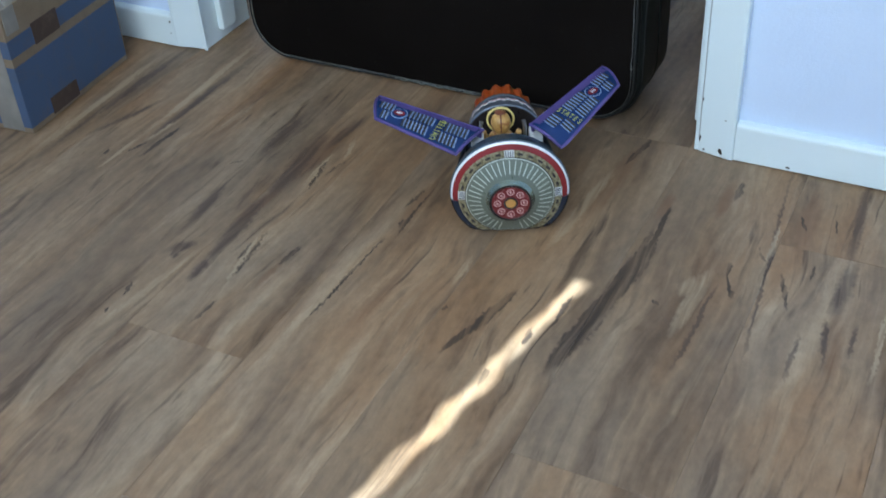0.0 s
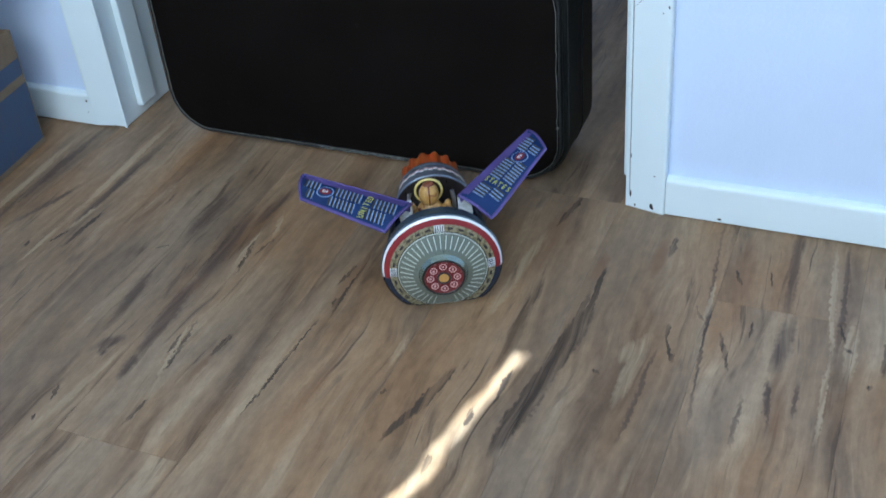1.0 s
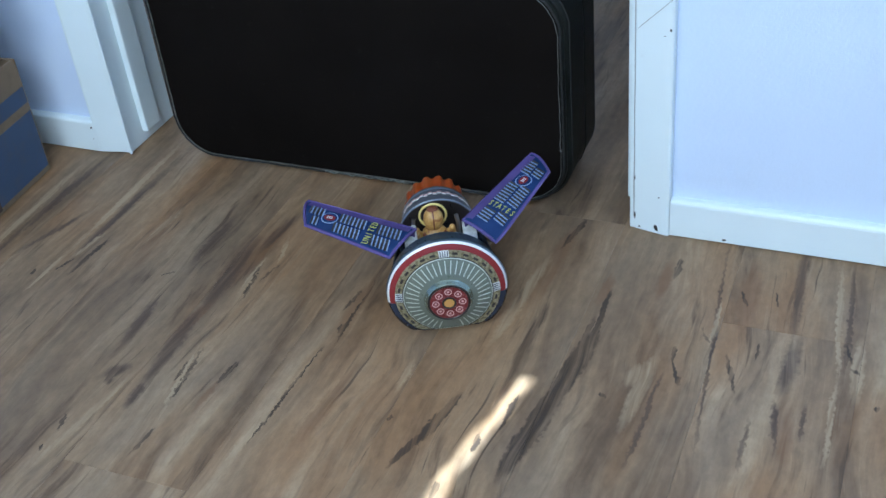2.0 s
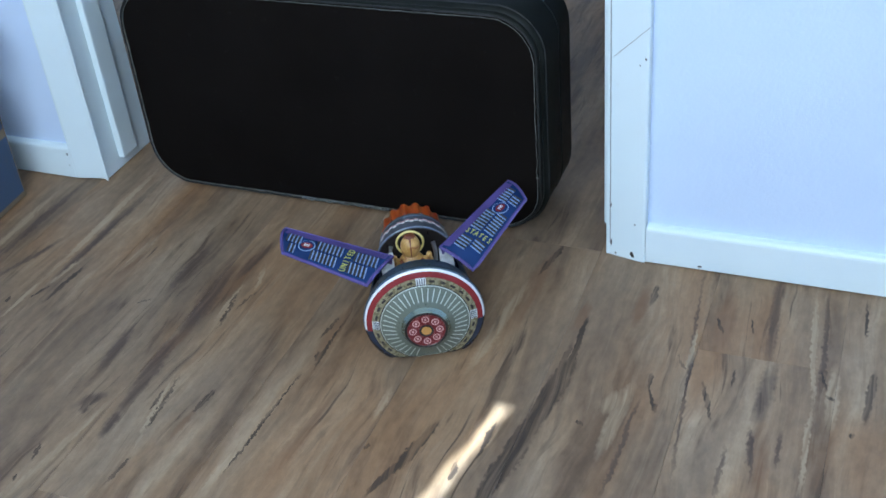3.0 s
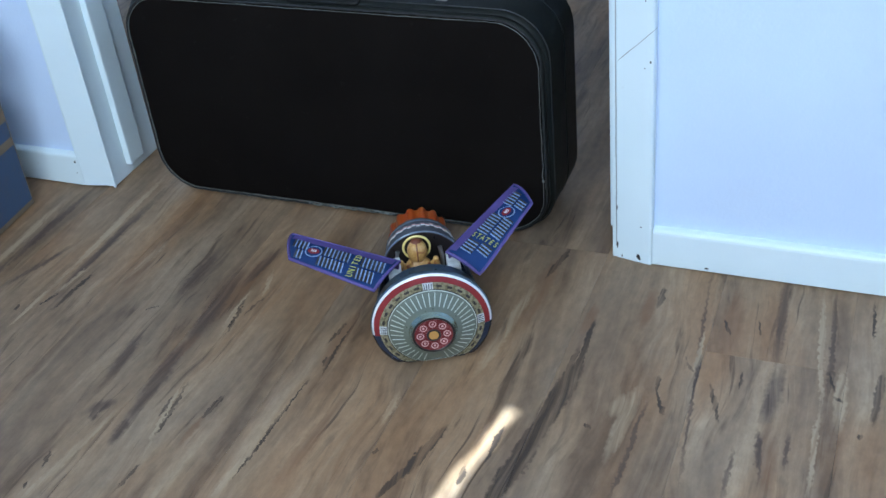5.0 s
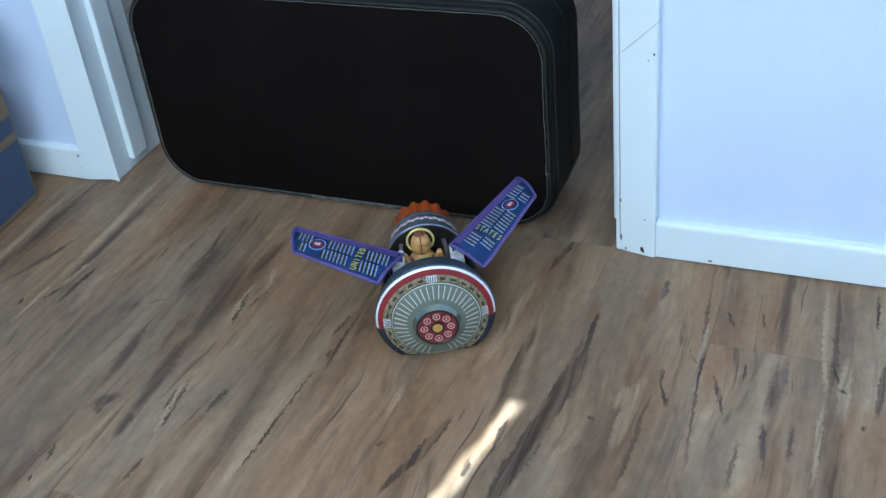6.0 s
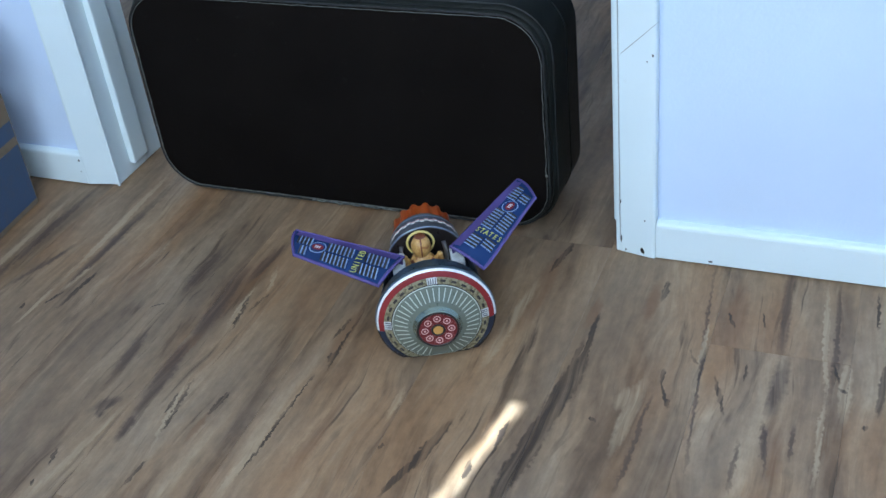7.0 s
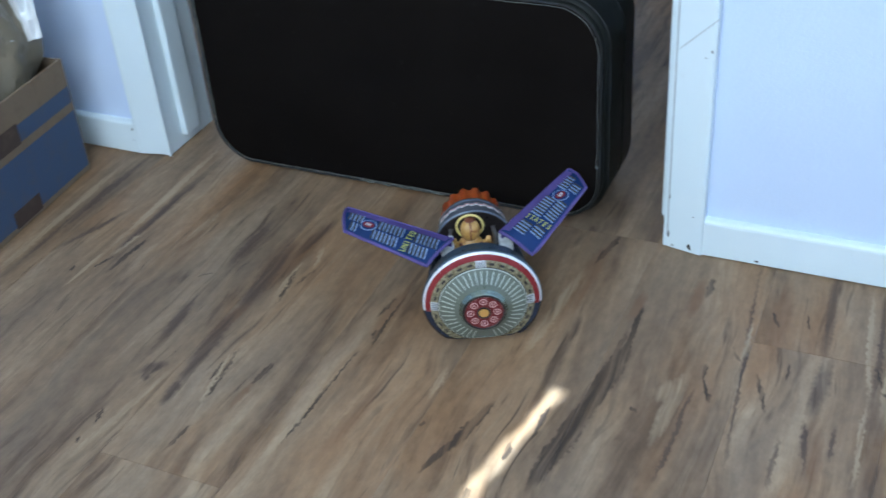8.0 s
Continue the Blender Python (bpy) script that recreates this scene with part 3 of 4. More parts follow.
part("stitch_knot", ball(1), M_STITCH, case, "", True, pose(CW - 0.0065, -0.0018, 0.094) @ Matrix.Scale(0.0022, 4))
part("stitch_knot", ball(1), M_STITCH, case, "", True, pose(CW - 0.0068, -0.0016, 0.172) @ Matrix.Scale(0.0014, 4))
part("bottom_fray", tube([(-0.06 + 0.004 * k, -0.0022 + 0.0008 * math.sin(2.1 * k), 0.0085 + 0.0022 * math.sin(1.3 * k) * math.sin(0.4 * k)) for k in range(36)], 0.0012, False, 5),
     M_STITCH, case, "frayed pale thread", True)
handle = part("handle", prism(rounded(-0.050, 0.062, -0.008, 0.020, 0.009, 5), 0.018, 0.004, 3), M_RUBBER, case, "black plastic carrying handle folded over the front", True,
              pose(0, 0.012, CH + 0.006, -62, 0, 0))
for sx in (-0.066, 0.066):
    part("handle_mount", box((sx - 0.010, 0.016, CH + 0.001), (sx + 0.010, 0.046, CH + 0.011), 0.003), M_RUBBER, case, "", True)
latch = part("latch", box((0.160, 0.030, CH + 0.003), (0.176, 0.056, CH + 0.0065), 0.0015), M_CHROME, case, "worn chrome latch", True)
part("latch_button", box((0.163, 0.034, CH + 0.0065), (0.173, 0.042, CH + 0.013), 0.002), M_CHROME, latch, "", True)

# ---- cardboard box beside the door ----
carton = thing("cardboard_box", "open blue-printed brown cardboard box with tape, on the floor", "box", pose(-0.881, -0.306, 0.0, 0, 0, 4.5))
BW, BD, BH, BT = 0.36, 0.238, 0.190, 0.004
part("side_panel", box((-BT, 0, 0.001), (0, BD, BH), 0.0008), M_CARD, carton)
part("side_panel", box((-BW, 0, 0.001), (-BW + BT, BD, BH), 0.0008), M_CARD, carton)
part("end_panel", box((-BW + BT, 0, 0.001), (-BT, BT, BH), 0.0008), M_CARD, carton)
part("end_panel", box((-BW + BT, BD - BT, 0.001), (-BT, BD, BH), 0.0008), M_CARD, carton)
part("bottom", box((-BW + BT, BT, 0.001), (-BT, BD - BT, 0.005)), M_CARD, carton)


def label_on_side(name, y0, y1, z0, z1, material, out=0.0006, label=""):
    part(name, box((-0.0002, y0, z0), (out, y1, z1)), material, carton, label)


label_on_side("blue_print", -0.0004, BD - 0.003, 0.010, 0.106, M_BLUE_PRINT, 0.0005, "faded blue printed field")
label_on_side("blue_print", -0.0004, BD - 0.003, 0.120, 0.146, M_BLUE_PRINT, 0.0005, "faded blue printed stripe")
label_on_side("printed_patch", 0.050, 0.112, 0.006, 0.032, M_BROWN_PRINT, 0.0010, "dark brown printed patch")
label_on_side("printed_patch", 0.052, 0.108, 0.118, 0.150, M_BROWN_PRINT, 0.0010, "dark brown printed patch")
part("blue_print", box((-BW + 0.01, -0.0005, 0.010), (-0.0002, 0.0002, 0.106)), M_BLUE_PRINT, carton)
part("blue_print", box((-BW + 0.01, -0.0005, 0.120), (-0.0002, 0.0002, 0.146)), M_BLUE_PRINT, carton)
part("tape", box((-0.052, -0.0012, 0.004), (-0.014, -0.0004, BH + 0.001)), M_TAPE, carton, "shiny strip of packing tape")
part("tape", box((-0.0002, 0.004, BH - 0.036), (0.0012, 0.030, BH + 0.001)), M_TAPE, carton)


def crumple(radius, squash, seed, amount, scale, sub=4):
    """A stuffed bag: soft lumps with sharp little folds."""
    bm = bmesh.new()
    bmesh.ops.create_icosphere(bm, subdivisions=sub, radius=1.0)
    for v in bm.verts:
        d = v.co.normalized()
        p = d * scale + Vector((seed, 0, 0))
        lump = noise.noise(p)
        fold = 1 - abs(noise.noise(p * 2.7)) * 2
        v.co = Vector((d.x * squash[0], d.y * squash[1], d.z * squash[2])) * radius * (1 + amount * lump + 0.22 * amount * fold + 0.07 * amount * (1 - abs(noise.noise(p * 5.3)) * 2))
    return bm


bag = tagged(new("plastic_bag", mesh_of("plastic_bag", crumple(0.100, (0.92, 0.88, 1.35), 3.1, 0.30, 2.1, 5), M_BAG, True)),
             "crumpled tan plastic bag stuffed in the cardboard box", "bag")
bag.matrix_basis = pose(-1.000, -0.150, 0.225, 0, 8, 20)
wrap = tagged(new("plastic_wrap", mesh_of("plastic_wrap", crumple(0.052, (1.0, 1.0, 1.25), 8.4, 0.30, 2.6, 4), M_TAPE, True)),
              "crumpled clear plastic wrapping in the cardboard box", "wrapping")
wrap.matrix_basis = pose(-0.972, -0.215, 0.120, 10, 20, 0)


def sheet(w, h, seed):
    bm = bmesh.new()
    bmesh.ops.create_grid(bm, x_segments=14, y_segments=14, size=0.5)
    for v in bm.verts:
        n = noise.noise(Vector((v.co.x * 3 + seed, v.co.y * 3, 0.3)))
        v.co = Vector((v.co.x * w, v.co.y * h, 0.035 * n + 0.05 * v.co.x * v.co.x))
    out = bmesh.ops.extrude_face_region(bm, geom=bm.faces[:])
    bmesh.ops.translate(bm, verts=[g for g in out["geom"] if isinstance(g, bmesh.types.BMVert)], vec=(0, 0, 0.0006))
    return bm


paper = tagged(new("paper_sheet", mesh_of("paper_sheet", sheet(0.05, 0.09, 2.0), M_PAPER, True)),
               "crumpled white paper sheet sticking out of the box", "paper")
paper.matrix_basis = pose(-0.912, -0.115, 0.285, 60, 0, 45)

# ---- tin space capsule toy ----
toy = thing("toy_space_capsule", "blue tin toy space capsule with opened wings on wooden floor", "toy", pose(-0.153, -0.260, 0.0, 0, 0, 26.5))
FLAT = 0.006


def mid(s):
    """Height of the capsule's axis at s metres behind the front rim."""
    return 0.058 - 0.045 * max(0.0, s)


def lathe(profile, a0=0.0, a1=360.0, steps=64, flat=FLAT, thick=0.0):
    """A surface of turning round the axis; profile of (s, radius). It is cut flat underneath."""
    full = abs(a1 - a0) >= 359.9
    bm = bmesh.new()
    n = steps if full else steps + 1
    rings = []
    for s, r in profile:
        ring = []
        for k in range(n):
            a = radians(a0 + (a1 - a0) * k / steps)
            ring.append(bm.verts.new((r * math.cos(a), s, max(flat, mid(s) + r * math.sin(a)))))
        rings.append(ring)
    for p, q in zip(rings, rings[1:]):
        for k in range(n if full else n - 1):
            j = (k + 1) % n
            bm.faces.new((p[k], p[j], q[j], q[k]))
    if thick:
        bmesh.ops.recalc_face_normals(bm, faces=bm.faces)
        bmesh.ops.solidify(bm, geom=bm.faces[:], thickness=thick)
    return bm


def disc(s, r, steps=48):
    bm = bmesh.new()
    bm.faces.new([bm.verts.new((r * math.cos(2 * math.pi * k / steps), s, mid(s) + r * math.sin(2 * math.pi * k / steps))) for k in range(steps)])
    out = bmesh.ops.extrude_face_region(bm, geom=bm.faces[:])
    bmesh.ops.translate(bm, verts=[g for g in out["geom"] if isinstance(g, bmesh.types.BMVert)], vec=(0, 0.002, 0))
    return bm


def body_r(s):
    return 0.0700 - 0.152 * s


# body: collar, lower shell, rear drum
collar = part("collar", lathe([(0.030, 0.050), (0.030, body_r(0.030)), (0.0085, body_r(0.0085)), (0.006, 0.0712), (0.002, 0.0714)], thick=0.0), M_TIN_STEEL, toy, "steel blue tin collar", True)
part("lower_shell", lathe([(s, body_r(s)) for s in (0.029, 0.08, 0.12, 0.172)], 168, 372, 48, thick=0.0012), M_TIN_STEEL, toy, "steel blue tin lower body", True)
part("chassis", lathe([(s, body_r(s) + 0.0012) for s in (0.004, 0.06, 0.12, 0.168)], 192, 348, 40, flat=0.0015, thick=0.0012), M_CHASSIS, toy, "dark slate blue tin underside", True)
drum = part("rear_drum", lathe([(0.128, 0.030), (0.128, body_r(0.128)), (0.130, body_r(0.13) + 0.0008), (0.176, body_r(0.176)), (0.178, body_r(0.178) - 0.002), (0.178, 0.010)]), M_DRUM, toy, "slate grey tin rear drum with zigzag print", True)
part("drum_band", lathe([(0.166, body_r(0.166) + 0.0010), (0.170, body_r(0.170) + 0.0010)], 10, 170, 40, thick=0.0004), M_EDGE, drum, "", True)
part("drum_edge", lathe([(0.1275, body_r(0.128) + 0.0004), (0.1285, body_r(0.1285) + 0.0016), (0.1305, body_r(0.1305) + 0.0014)], 8, 172, 40, thick=0.0004), M_EDGE, drum, "grey blue front edge", True)
# near-black disc puts the shade of the drum's open front into colour
part("bulkhead", disc(0.1275, body_r(0.1275) - 0.001), M_TIN_BLACK, toy, "near-black disc standing for the shaded opening of the drum")
part("deck", box((-0.052, 0.029, 0.046), (0.052, 0.128, 0.050), 0.0008), M_TIN_BLUE, toy, "dark blue cockpit floor")


def seat(ob, p, out_dir, long_dir):
    """Turn a flat mark so that its z points along out_dir and its y along long_dir."""
    z = Vector(out_dir).normalized()
    y = (Vector(long_dir) - z * z.dot(Vector(long_dir))).normalized()
    x = y.cross(z)
    ob.matrix_basis = Matrix.Translation(p) @ Matrix((x, y, z)).transposed().to_4x4()
    return ob


def on_cone(ob, s0, r0, s1, r1, u, a, lift=0.0004):
    """Seat a mark on the cone between the rings (s0, r0) and (s1, r1), at the share u and the angle a."""
    s, r = s0 + u * (s1 - s0), r0 + u * (r1 - r0)
    ca, sa = math.cos(a), math.sin(a)
    long_dir = Vector(((r1 - r0) * ca, s1 - s0, (r1 - r0) * sa - 0.0)).normalized()
    round_dir = Vector((-sa, 0, ca))
    n = long_dir.cross(round_dir)
    if n.y > 0 and abs(r1 - r0) > abs(s1 - s0) or n.dot(Vector((ca, 0, sa))) < 0 and abs(r1 - r0) <= abs(s1 - s0):
        n = -n
    p = Vector((r * ca, s, mid(s) + r * sa)) + n * lift
    return seat(ob, p, n, long_dir)


def mark_mesh(name, w, h, material, round_ends=False):
    if round_ends:
        pts = [(x, y) for x, y in rounded(-w / 2, w / 2, -h / 2, h / 2, min(w, h) * 0.49, 3)]
    else:
        pts = [(-w / 2, -h / 2), (w / 2, -h / 2), (w / 2, h / 2), (-w / 2, h / 2)]
    return mesh_of(name, slab(pts, 0.0006), material)


# front: rim, bands, ribbed cone, hub
front = part("front_cone", lathe([(-0.0066, 0.0535), (-0.0120, 0.0410), (-0.0172, 0.0285)], flat=0.0085), M_TIN_GREEN, toy, "grey green ribbed tin nose cone", True)
part("shoulder", lathe([(0.0075, 0.0716), (0.0050, 0.0724), (0.0030, 0.0722), (0.0012, 0.0712)], -6, 186, 64), M_TIN_STEEL, toy, "steel blue rounded edge", True)
part("rim_white", lathe([(0.0012, 0.0712), (-0.0004, 0.0705), (-0.0014, 0.0690)], -5, 185, 64), M_TIN_WHITE, toy, "white rim stripe", True)
part("rim_red", lathe([(-0.0014, 0.0690), (-0.0034, 0.0650), (-0.0044, 0.0622)], -6, 186, 64), M_TIN_RED, toy, "red rim stripe", True)
part("rim_blue", lathe([(0.0035, 0.0722), (0.0010, 0.0716), (-0.0020, 0.0690), (-0.0044, 0.0622)], 186, 354, 64), M_TIN_BLUE, toy, "dark blue lower rim", True)
band = part("gold_band", lathe([(-0.0044, 0.0625), (-0.0056, 0.0580), (-0.0066, 0.0535)], flat=0.0075), M_TIN_GOLD, toy, "gold band with dark dashes", True)
part("band_line", lathe([(-0.0065, 0.0542), (-0.0071, 0.0539), (-0.0071, 0.0531)], steps=72, flat=0.0080), M_TIN_BLACK, band, "", True)
part("cone_line", lathe([(-0.0069, 0.0530), (-0.0074, 0.0527), (-0.0076, 0.0521)], steps=72, flat=0.0082), M_TIN_LINE, front, "", True)
dash = mark_mesh("dash", 0.0068, 0.0030, M_TIN_BLACK, True)
for k in range(28):
    deg = 90 + 360 / 28 * k
    if min(abs((deg - c + 180) % 360 - 180) for c in (90, 0, 180)) < 9 or 222 < deg % 360 < 318:
        continue
    ob = new("dash", dash)
    ob.parent = band
    on_cone(ob, -0.0044, 0.0625, -0.0066, 0.0535, 0.5, radians(deg))
plate = mark_mesh("plate", 0.0118, 0.0084, M_PLATE)
bar_dark = mark_mesh("bar", 0.0009, 0.0070, M_TIN_BLUE)
for deg in (90, 2, 178):
    ob = new("plate", plate)
    ob.parent = band
    on_cone(ob, -0.0044, 0.0625, -0.0066, 0.0535, 0.5, radians(deg), 0.0005)
    for j in (-1.5, -0.5, 0.5, 1.5):
        b = new("bar", bar_dark)
        b.parent = band
        on_cone(b, -0.0044, 0.0625, -0.0066, 0.0535, 0.5, radians(deg) + j * 0.047, 0.0009)
rib = mark_mesh("rib", 0.0010, 0.0165, M_TIN_LINE, True)
for k in range(42):
    a = 2 * math.pi * (k + 0.5) / 42
    if 0.0500 * math.sin(a) + mid(0) < 0.010:
        continue
    ob = new("rib", rib)
    ob.parent = front
    on_cone(ob, -0.0066, 0.0535, -0.0172, 0.0285, 0.44, a)
hub = part("hub", lathe([(-0.0168, 0.0292), (-0.0176, 0.0288), (-0.0184, 0.0279), (-0.0200, 0.0274), (-0.0218, 0.0265), (-0.0230, 0.0254), (-0.0230, 0.0225)]), M_TIN_SILVER, toy, "silver hub ring", True)
part("hub_line", lathe([(-0.0230, 0.0256), (-0.0238, 0.0250), (-0.0238, 0.0232), (-0.0232, 0.0226)], steps=48), M_TIN_BLACK, hub, "", True)
face = part("hub_disc", disc(-0.0232, 0.0240), M_TIN_ROSE, toy, "rose red disc with pale circles")


def ring_print(r0, r1, material, name):
    bm = bmesh.new()
    n = 20
    lo = [bm.verts.new((r0 * math.cos(2 * math.pi * k / n), -0.0004, r0 * math.sin(2 * math.pi * k / n))) for k in range(n)]
    hi = [bm.verts.new((r1 * math.cos(2 * math.pi * k / n), -0.0004, r1 * math.sin(2 * math.pi * k / n))) for k in range(n)]
    for k in range(n):
        bm.faces.new((lo[k], lo[(k + 1) % n], hi[(k + 1) % n], hi[k]))
    out = bmesh.ops.extrude_face_region(bm, geom=bm.faces[:])
    bmesh.ops.translate(bm, verts=[g for g in out["geom"] if isinstance(g, bmesh.types.BMVert)], vec=(0, 0.0006, 0))
    return mesh_of(name, bm, material)


circle = ring_print(0.0034, 0.0044, M_TIN_PINK, "circle")
dot = ring_print(0.0004, 0.0014, M_TIN_PINK, "circle_dot")
for k in range(8):
    a = 2 * math.pi * k / 8
    for me in (circle, dot):
        ob = new(me.name, me)
        ob.parent = face
        ob.matrix_basis = pose(0.0158 * math.cos(a), -0.0233, mid(0) + 0.0158 * math.sin(a))
for me in (ring_print(0.0060, 0.0086, M_TIN_BLACK, "centre_ring"), ring_print(0.0002, 0.0060, M_TIN_AMBER, "centre_dot")):
    ob = new(me.name, me)
    ob.parent = face
    ob.matrix_basis = pose(0, -0.0237, mid(0))

# rear drum print: zigzag of pale and pink blocks
zig = mark_mesh("zigzag_block", 0.0050, 0.0022, M_TIN_WHITE)
zag = mark_mesh("zigzag_block", 0.0050, 0.0026, M_TIN_PINK)
for k in range(17):
    a = radians(34 + 7.0 * k)
    for me, off in ((zig, 0.0), (zag, 0.0034)):
        ob = new("zigzag_block", me)
        ob.parent = drum
        s = 0.150 + off + (0.0016 if k % 2 else -0.0016)
        on_cone(ob, s - 0.01, body_r(s - 0.01), s + 0.01, body_r(s + 0.01), 0.5, a, 0.0012)


# orange engine: scalloped crown
def crown():
    bm = bmesh.new()
    n = 96
    rows = []
    for s, r, wave in ((0.176, 0.032, 0.0), (0.178, 0.0375, 0.0010), (0.188, 0.0380, 0.0016), (0.200, 0.0382, 0.0020), (0.208, 0.0374, 0.0020),
                       (0.210, 0.0335, 0.0016), (0.208, 0.0290, 0.0010), (0.196, 0.0260, 0.0)):
        row = []
        for k in range(n):
            a = 2 * math.pi * k / n
            q = r + wave * math.tanh(2.2 * math.cos(14 * a))
            row.append(bm.verts.new((q * math.cos(a), s + 0.3 * wave * math.cos(14 * a), max(FLAT, mid(0.176) + q * math.sin(a)))))
        rows.append(row)
    for p, q in zip(rows, rows[1:]):
        for k in range(n):
            bm.faces.new((p[k], p[(k + 1) % n], q[(k + 1) % n], q[k]))
    bm.faces.new(rows[-1])
    return bm


part("engine", crown(), M_ORANGE, toy, "orange plastic scalloped engine", True)

# side prints on the lower shell
slit = mark_mesh("slit", 0.0055, 0.0020, M_TIN_BLUE, True)
for side in (1, -1):
    for k in range(18):
        s = 0.052 + 0.0062 * k
        for deg in (2, -9):
            ob = new("slit", slit)
            ob.parent = toy
            a = radians(deg if side > 0 else 180 - deg)
            on_cone(ob, s - 0.01, body_r(s - 0.01) + 0.0012, s + 0.01, body_r(s + 0.01) + 0.0012, 0.5, a, 0.0006)

# cockpit: pilot figure, arms of the wing gear
bm = bmesh.new()


def add(bm2, m, slot=0):
    me = bpy.data.meshes.new("piece")
    bm2.transform(m)
    for f in bm2.faces:
        f.material_index = slot
    bm2.to_mesh(me)
    bm2.free()
    bm.from_mesh(me)
    bpy.data.meshes.remove(me)


def scaled(x, y, z, sx, sy, sz, rx=0, ry=0, rz=0):
    return pose(x, y, z, rx, ry, rz) @ Matrix.Diagonal((sx, sy, sz, 1))


add(ball(), scaled(0, 0.000, 0.034, 0.0125, 0.0130, 0.0150))
add(ball(), scaled(0, 0.002, 0.008, 0.0180, 0.0120, 0.0180))
add(tube([(0, -0.0128 * math.cos(radians(a)), 0.034 + 0.0150 * math.sin(radians(a))) for a in range(-40, 100, 14)], 0.0010, False, 6), Matrix(), 1)
add(ball(2), scaled(0, 0.001, 0.0470, 0.0075, 0.0085, 0.0030), 1)
for sx in (-1, 1):
    add(ball(2), scaled(sx * 0.0185, -0.002, 0.012, 0.0066, 0.0070, 0.0110, 20, sx * 22, 0))
    add(ball(2), scaled(sx * 0.0225, -0.010, 0.018, 0.0044, 0.0050, 0.0100, 35, sx * -10, 0))
    add(ball(2), scaled(sx * 0.0215, -0.015, 0.0270, 0.0040, 0.0040, 0.0048))
    add(tube([(sx * 0.0140, -0.0080, 0.0200), (sx * 0.0085, -0.0120, 0.0115), (0, -0.0130, 0.0020)], 0.0022, False, 6), Matrix(), 1)
pilot_mesh = mesh_of("pilot_figure", bm, M_FIGURE, True)
pilot_mesh.materials.append(M_STRAP)
pilot = tagged(new("pilot_figure", pilot_mesh), "small ochre plastic pilot figure sitting in the toy capsule", "figurine")
pilot.matrix_basis = toy.matrix_basis @ pose(-0.006, 0.088, 0.0660, -8)
seat_back = part("seat_ring", tube([(-0.006 + 0.0165 * math.cos(radians(a)), 0.100, 0.100 + 0.0165 * math.sin(radians(a))) for a in range(0, 360, 12)], 0.0016, True, 6), M_FIGURE_RING, toy, "pale yellow helmet ring", True)
part("seat", box((-0.024, 0.080, 0.049), (0.012, 0.106, 0.066), 0.002), M_TIN_BLACK, toy, "", True)
for sx in (-1, 1):
    part("lever", tube([(sx * 0.027 - 0.004, 0.088, 0.050), (sx * 0.028 - 0.004, 0.088, 0.092), (sx * 0.026 - 0.004, 0.092, 0.103)], 0.0028, False, 8), M_CHROME, toy, "silver lever", True)
    part("hinge_plate", box((sx * 0.036 - 0.008, 0.052, 0.070), (sx * 0.036 + 0.008, 0.088, 0.097), 0.0015), M_PLATE, toy, "pale printed hinge plate", True)
part("sill", box((-0.040, 0.031, 0.078), (0.040, 0.036, 0.094), 0.0015), M_TIN_RED, toy, "dark red cockpit sill", True)


# wings
def text_mesh(words, size):
    data = bpy.data.curves.new("lettering", "FONT")
    data.body, data.size, data.extrude, data.align_x, data.align_y = words, size, 0.0003, "CENTER", "CENTER"
    tmp = bpy.data.objects.new("lettering", data)
    scene.collection.objects.link(tmp)
    me = bpy.data.meshes.new_from_object(tmp.evaluated_get(bpy.context.evaluated_depsgraph_get()))
    bpy.data.objects.remove(tmp)
    bpy.data.curves.remove(data)
    me.materials.clear()
    me.materials.append(M_YELLOW)
    return me


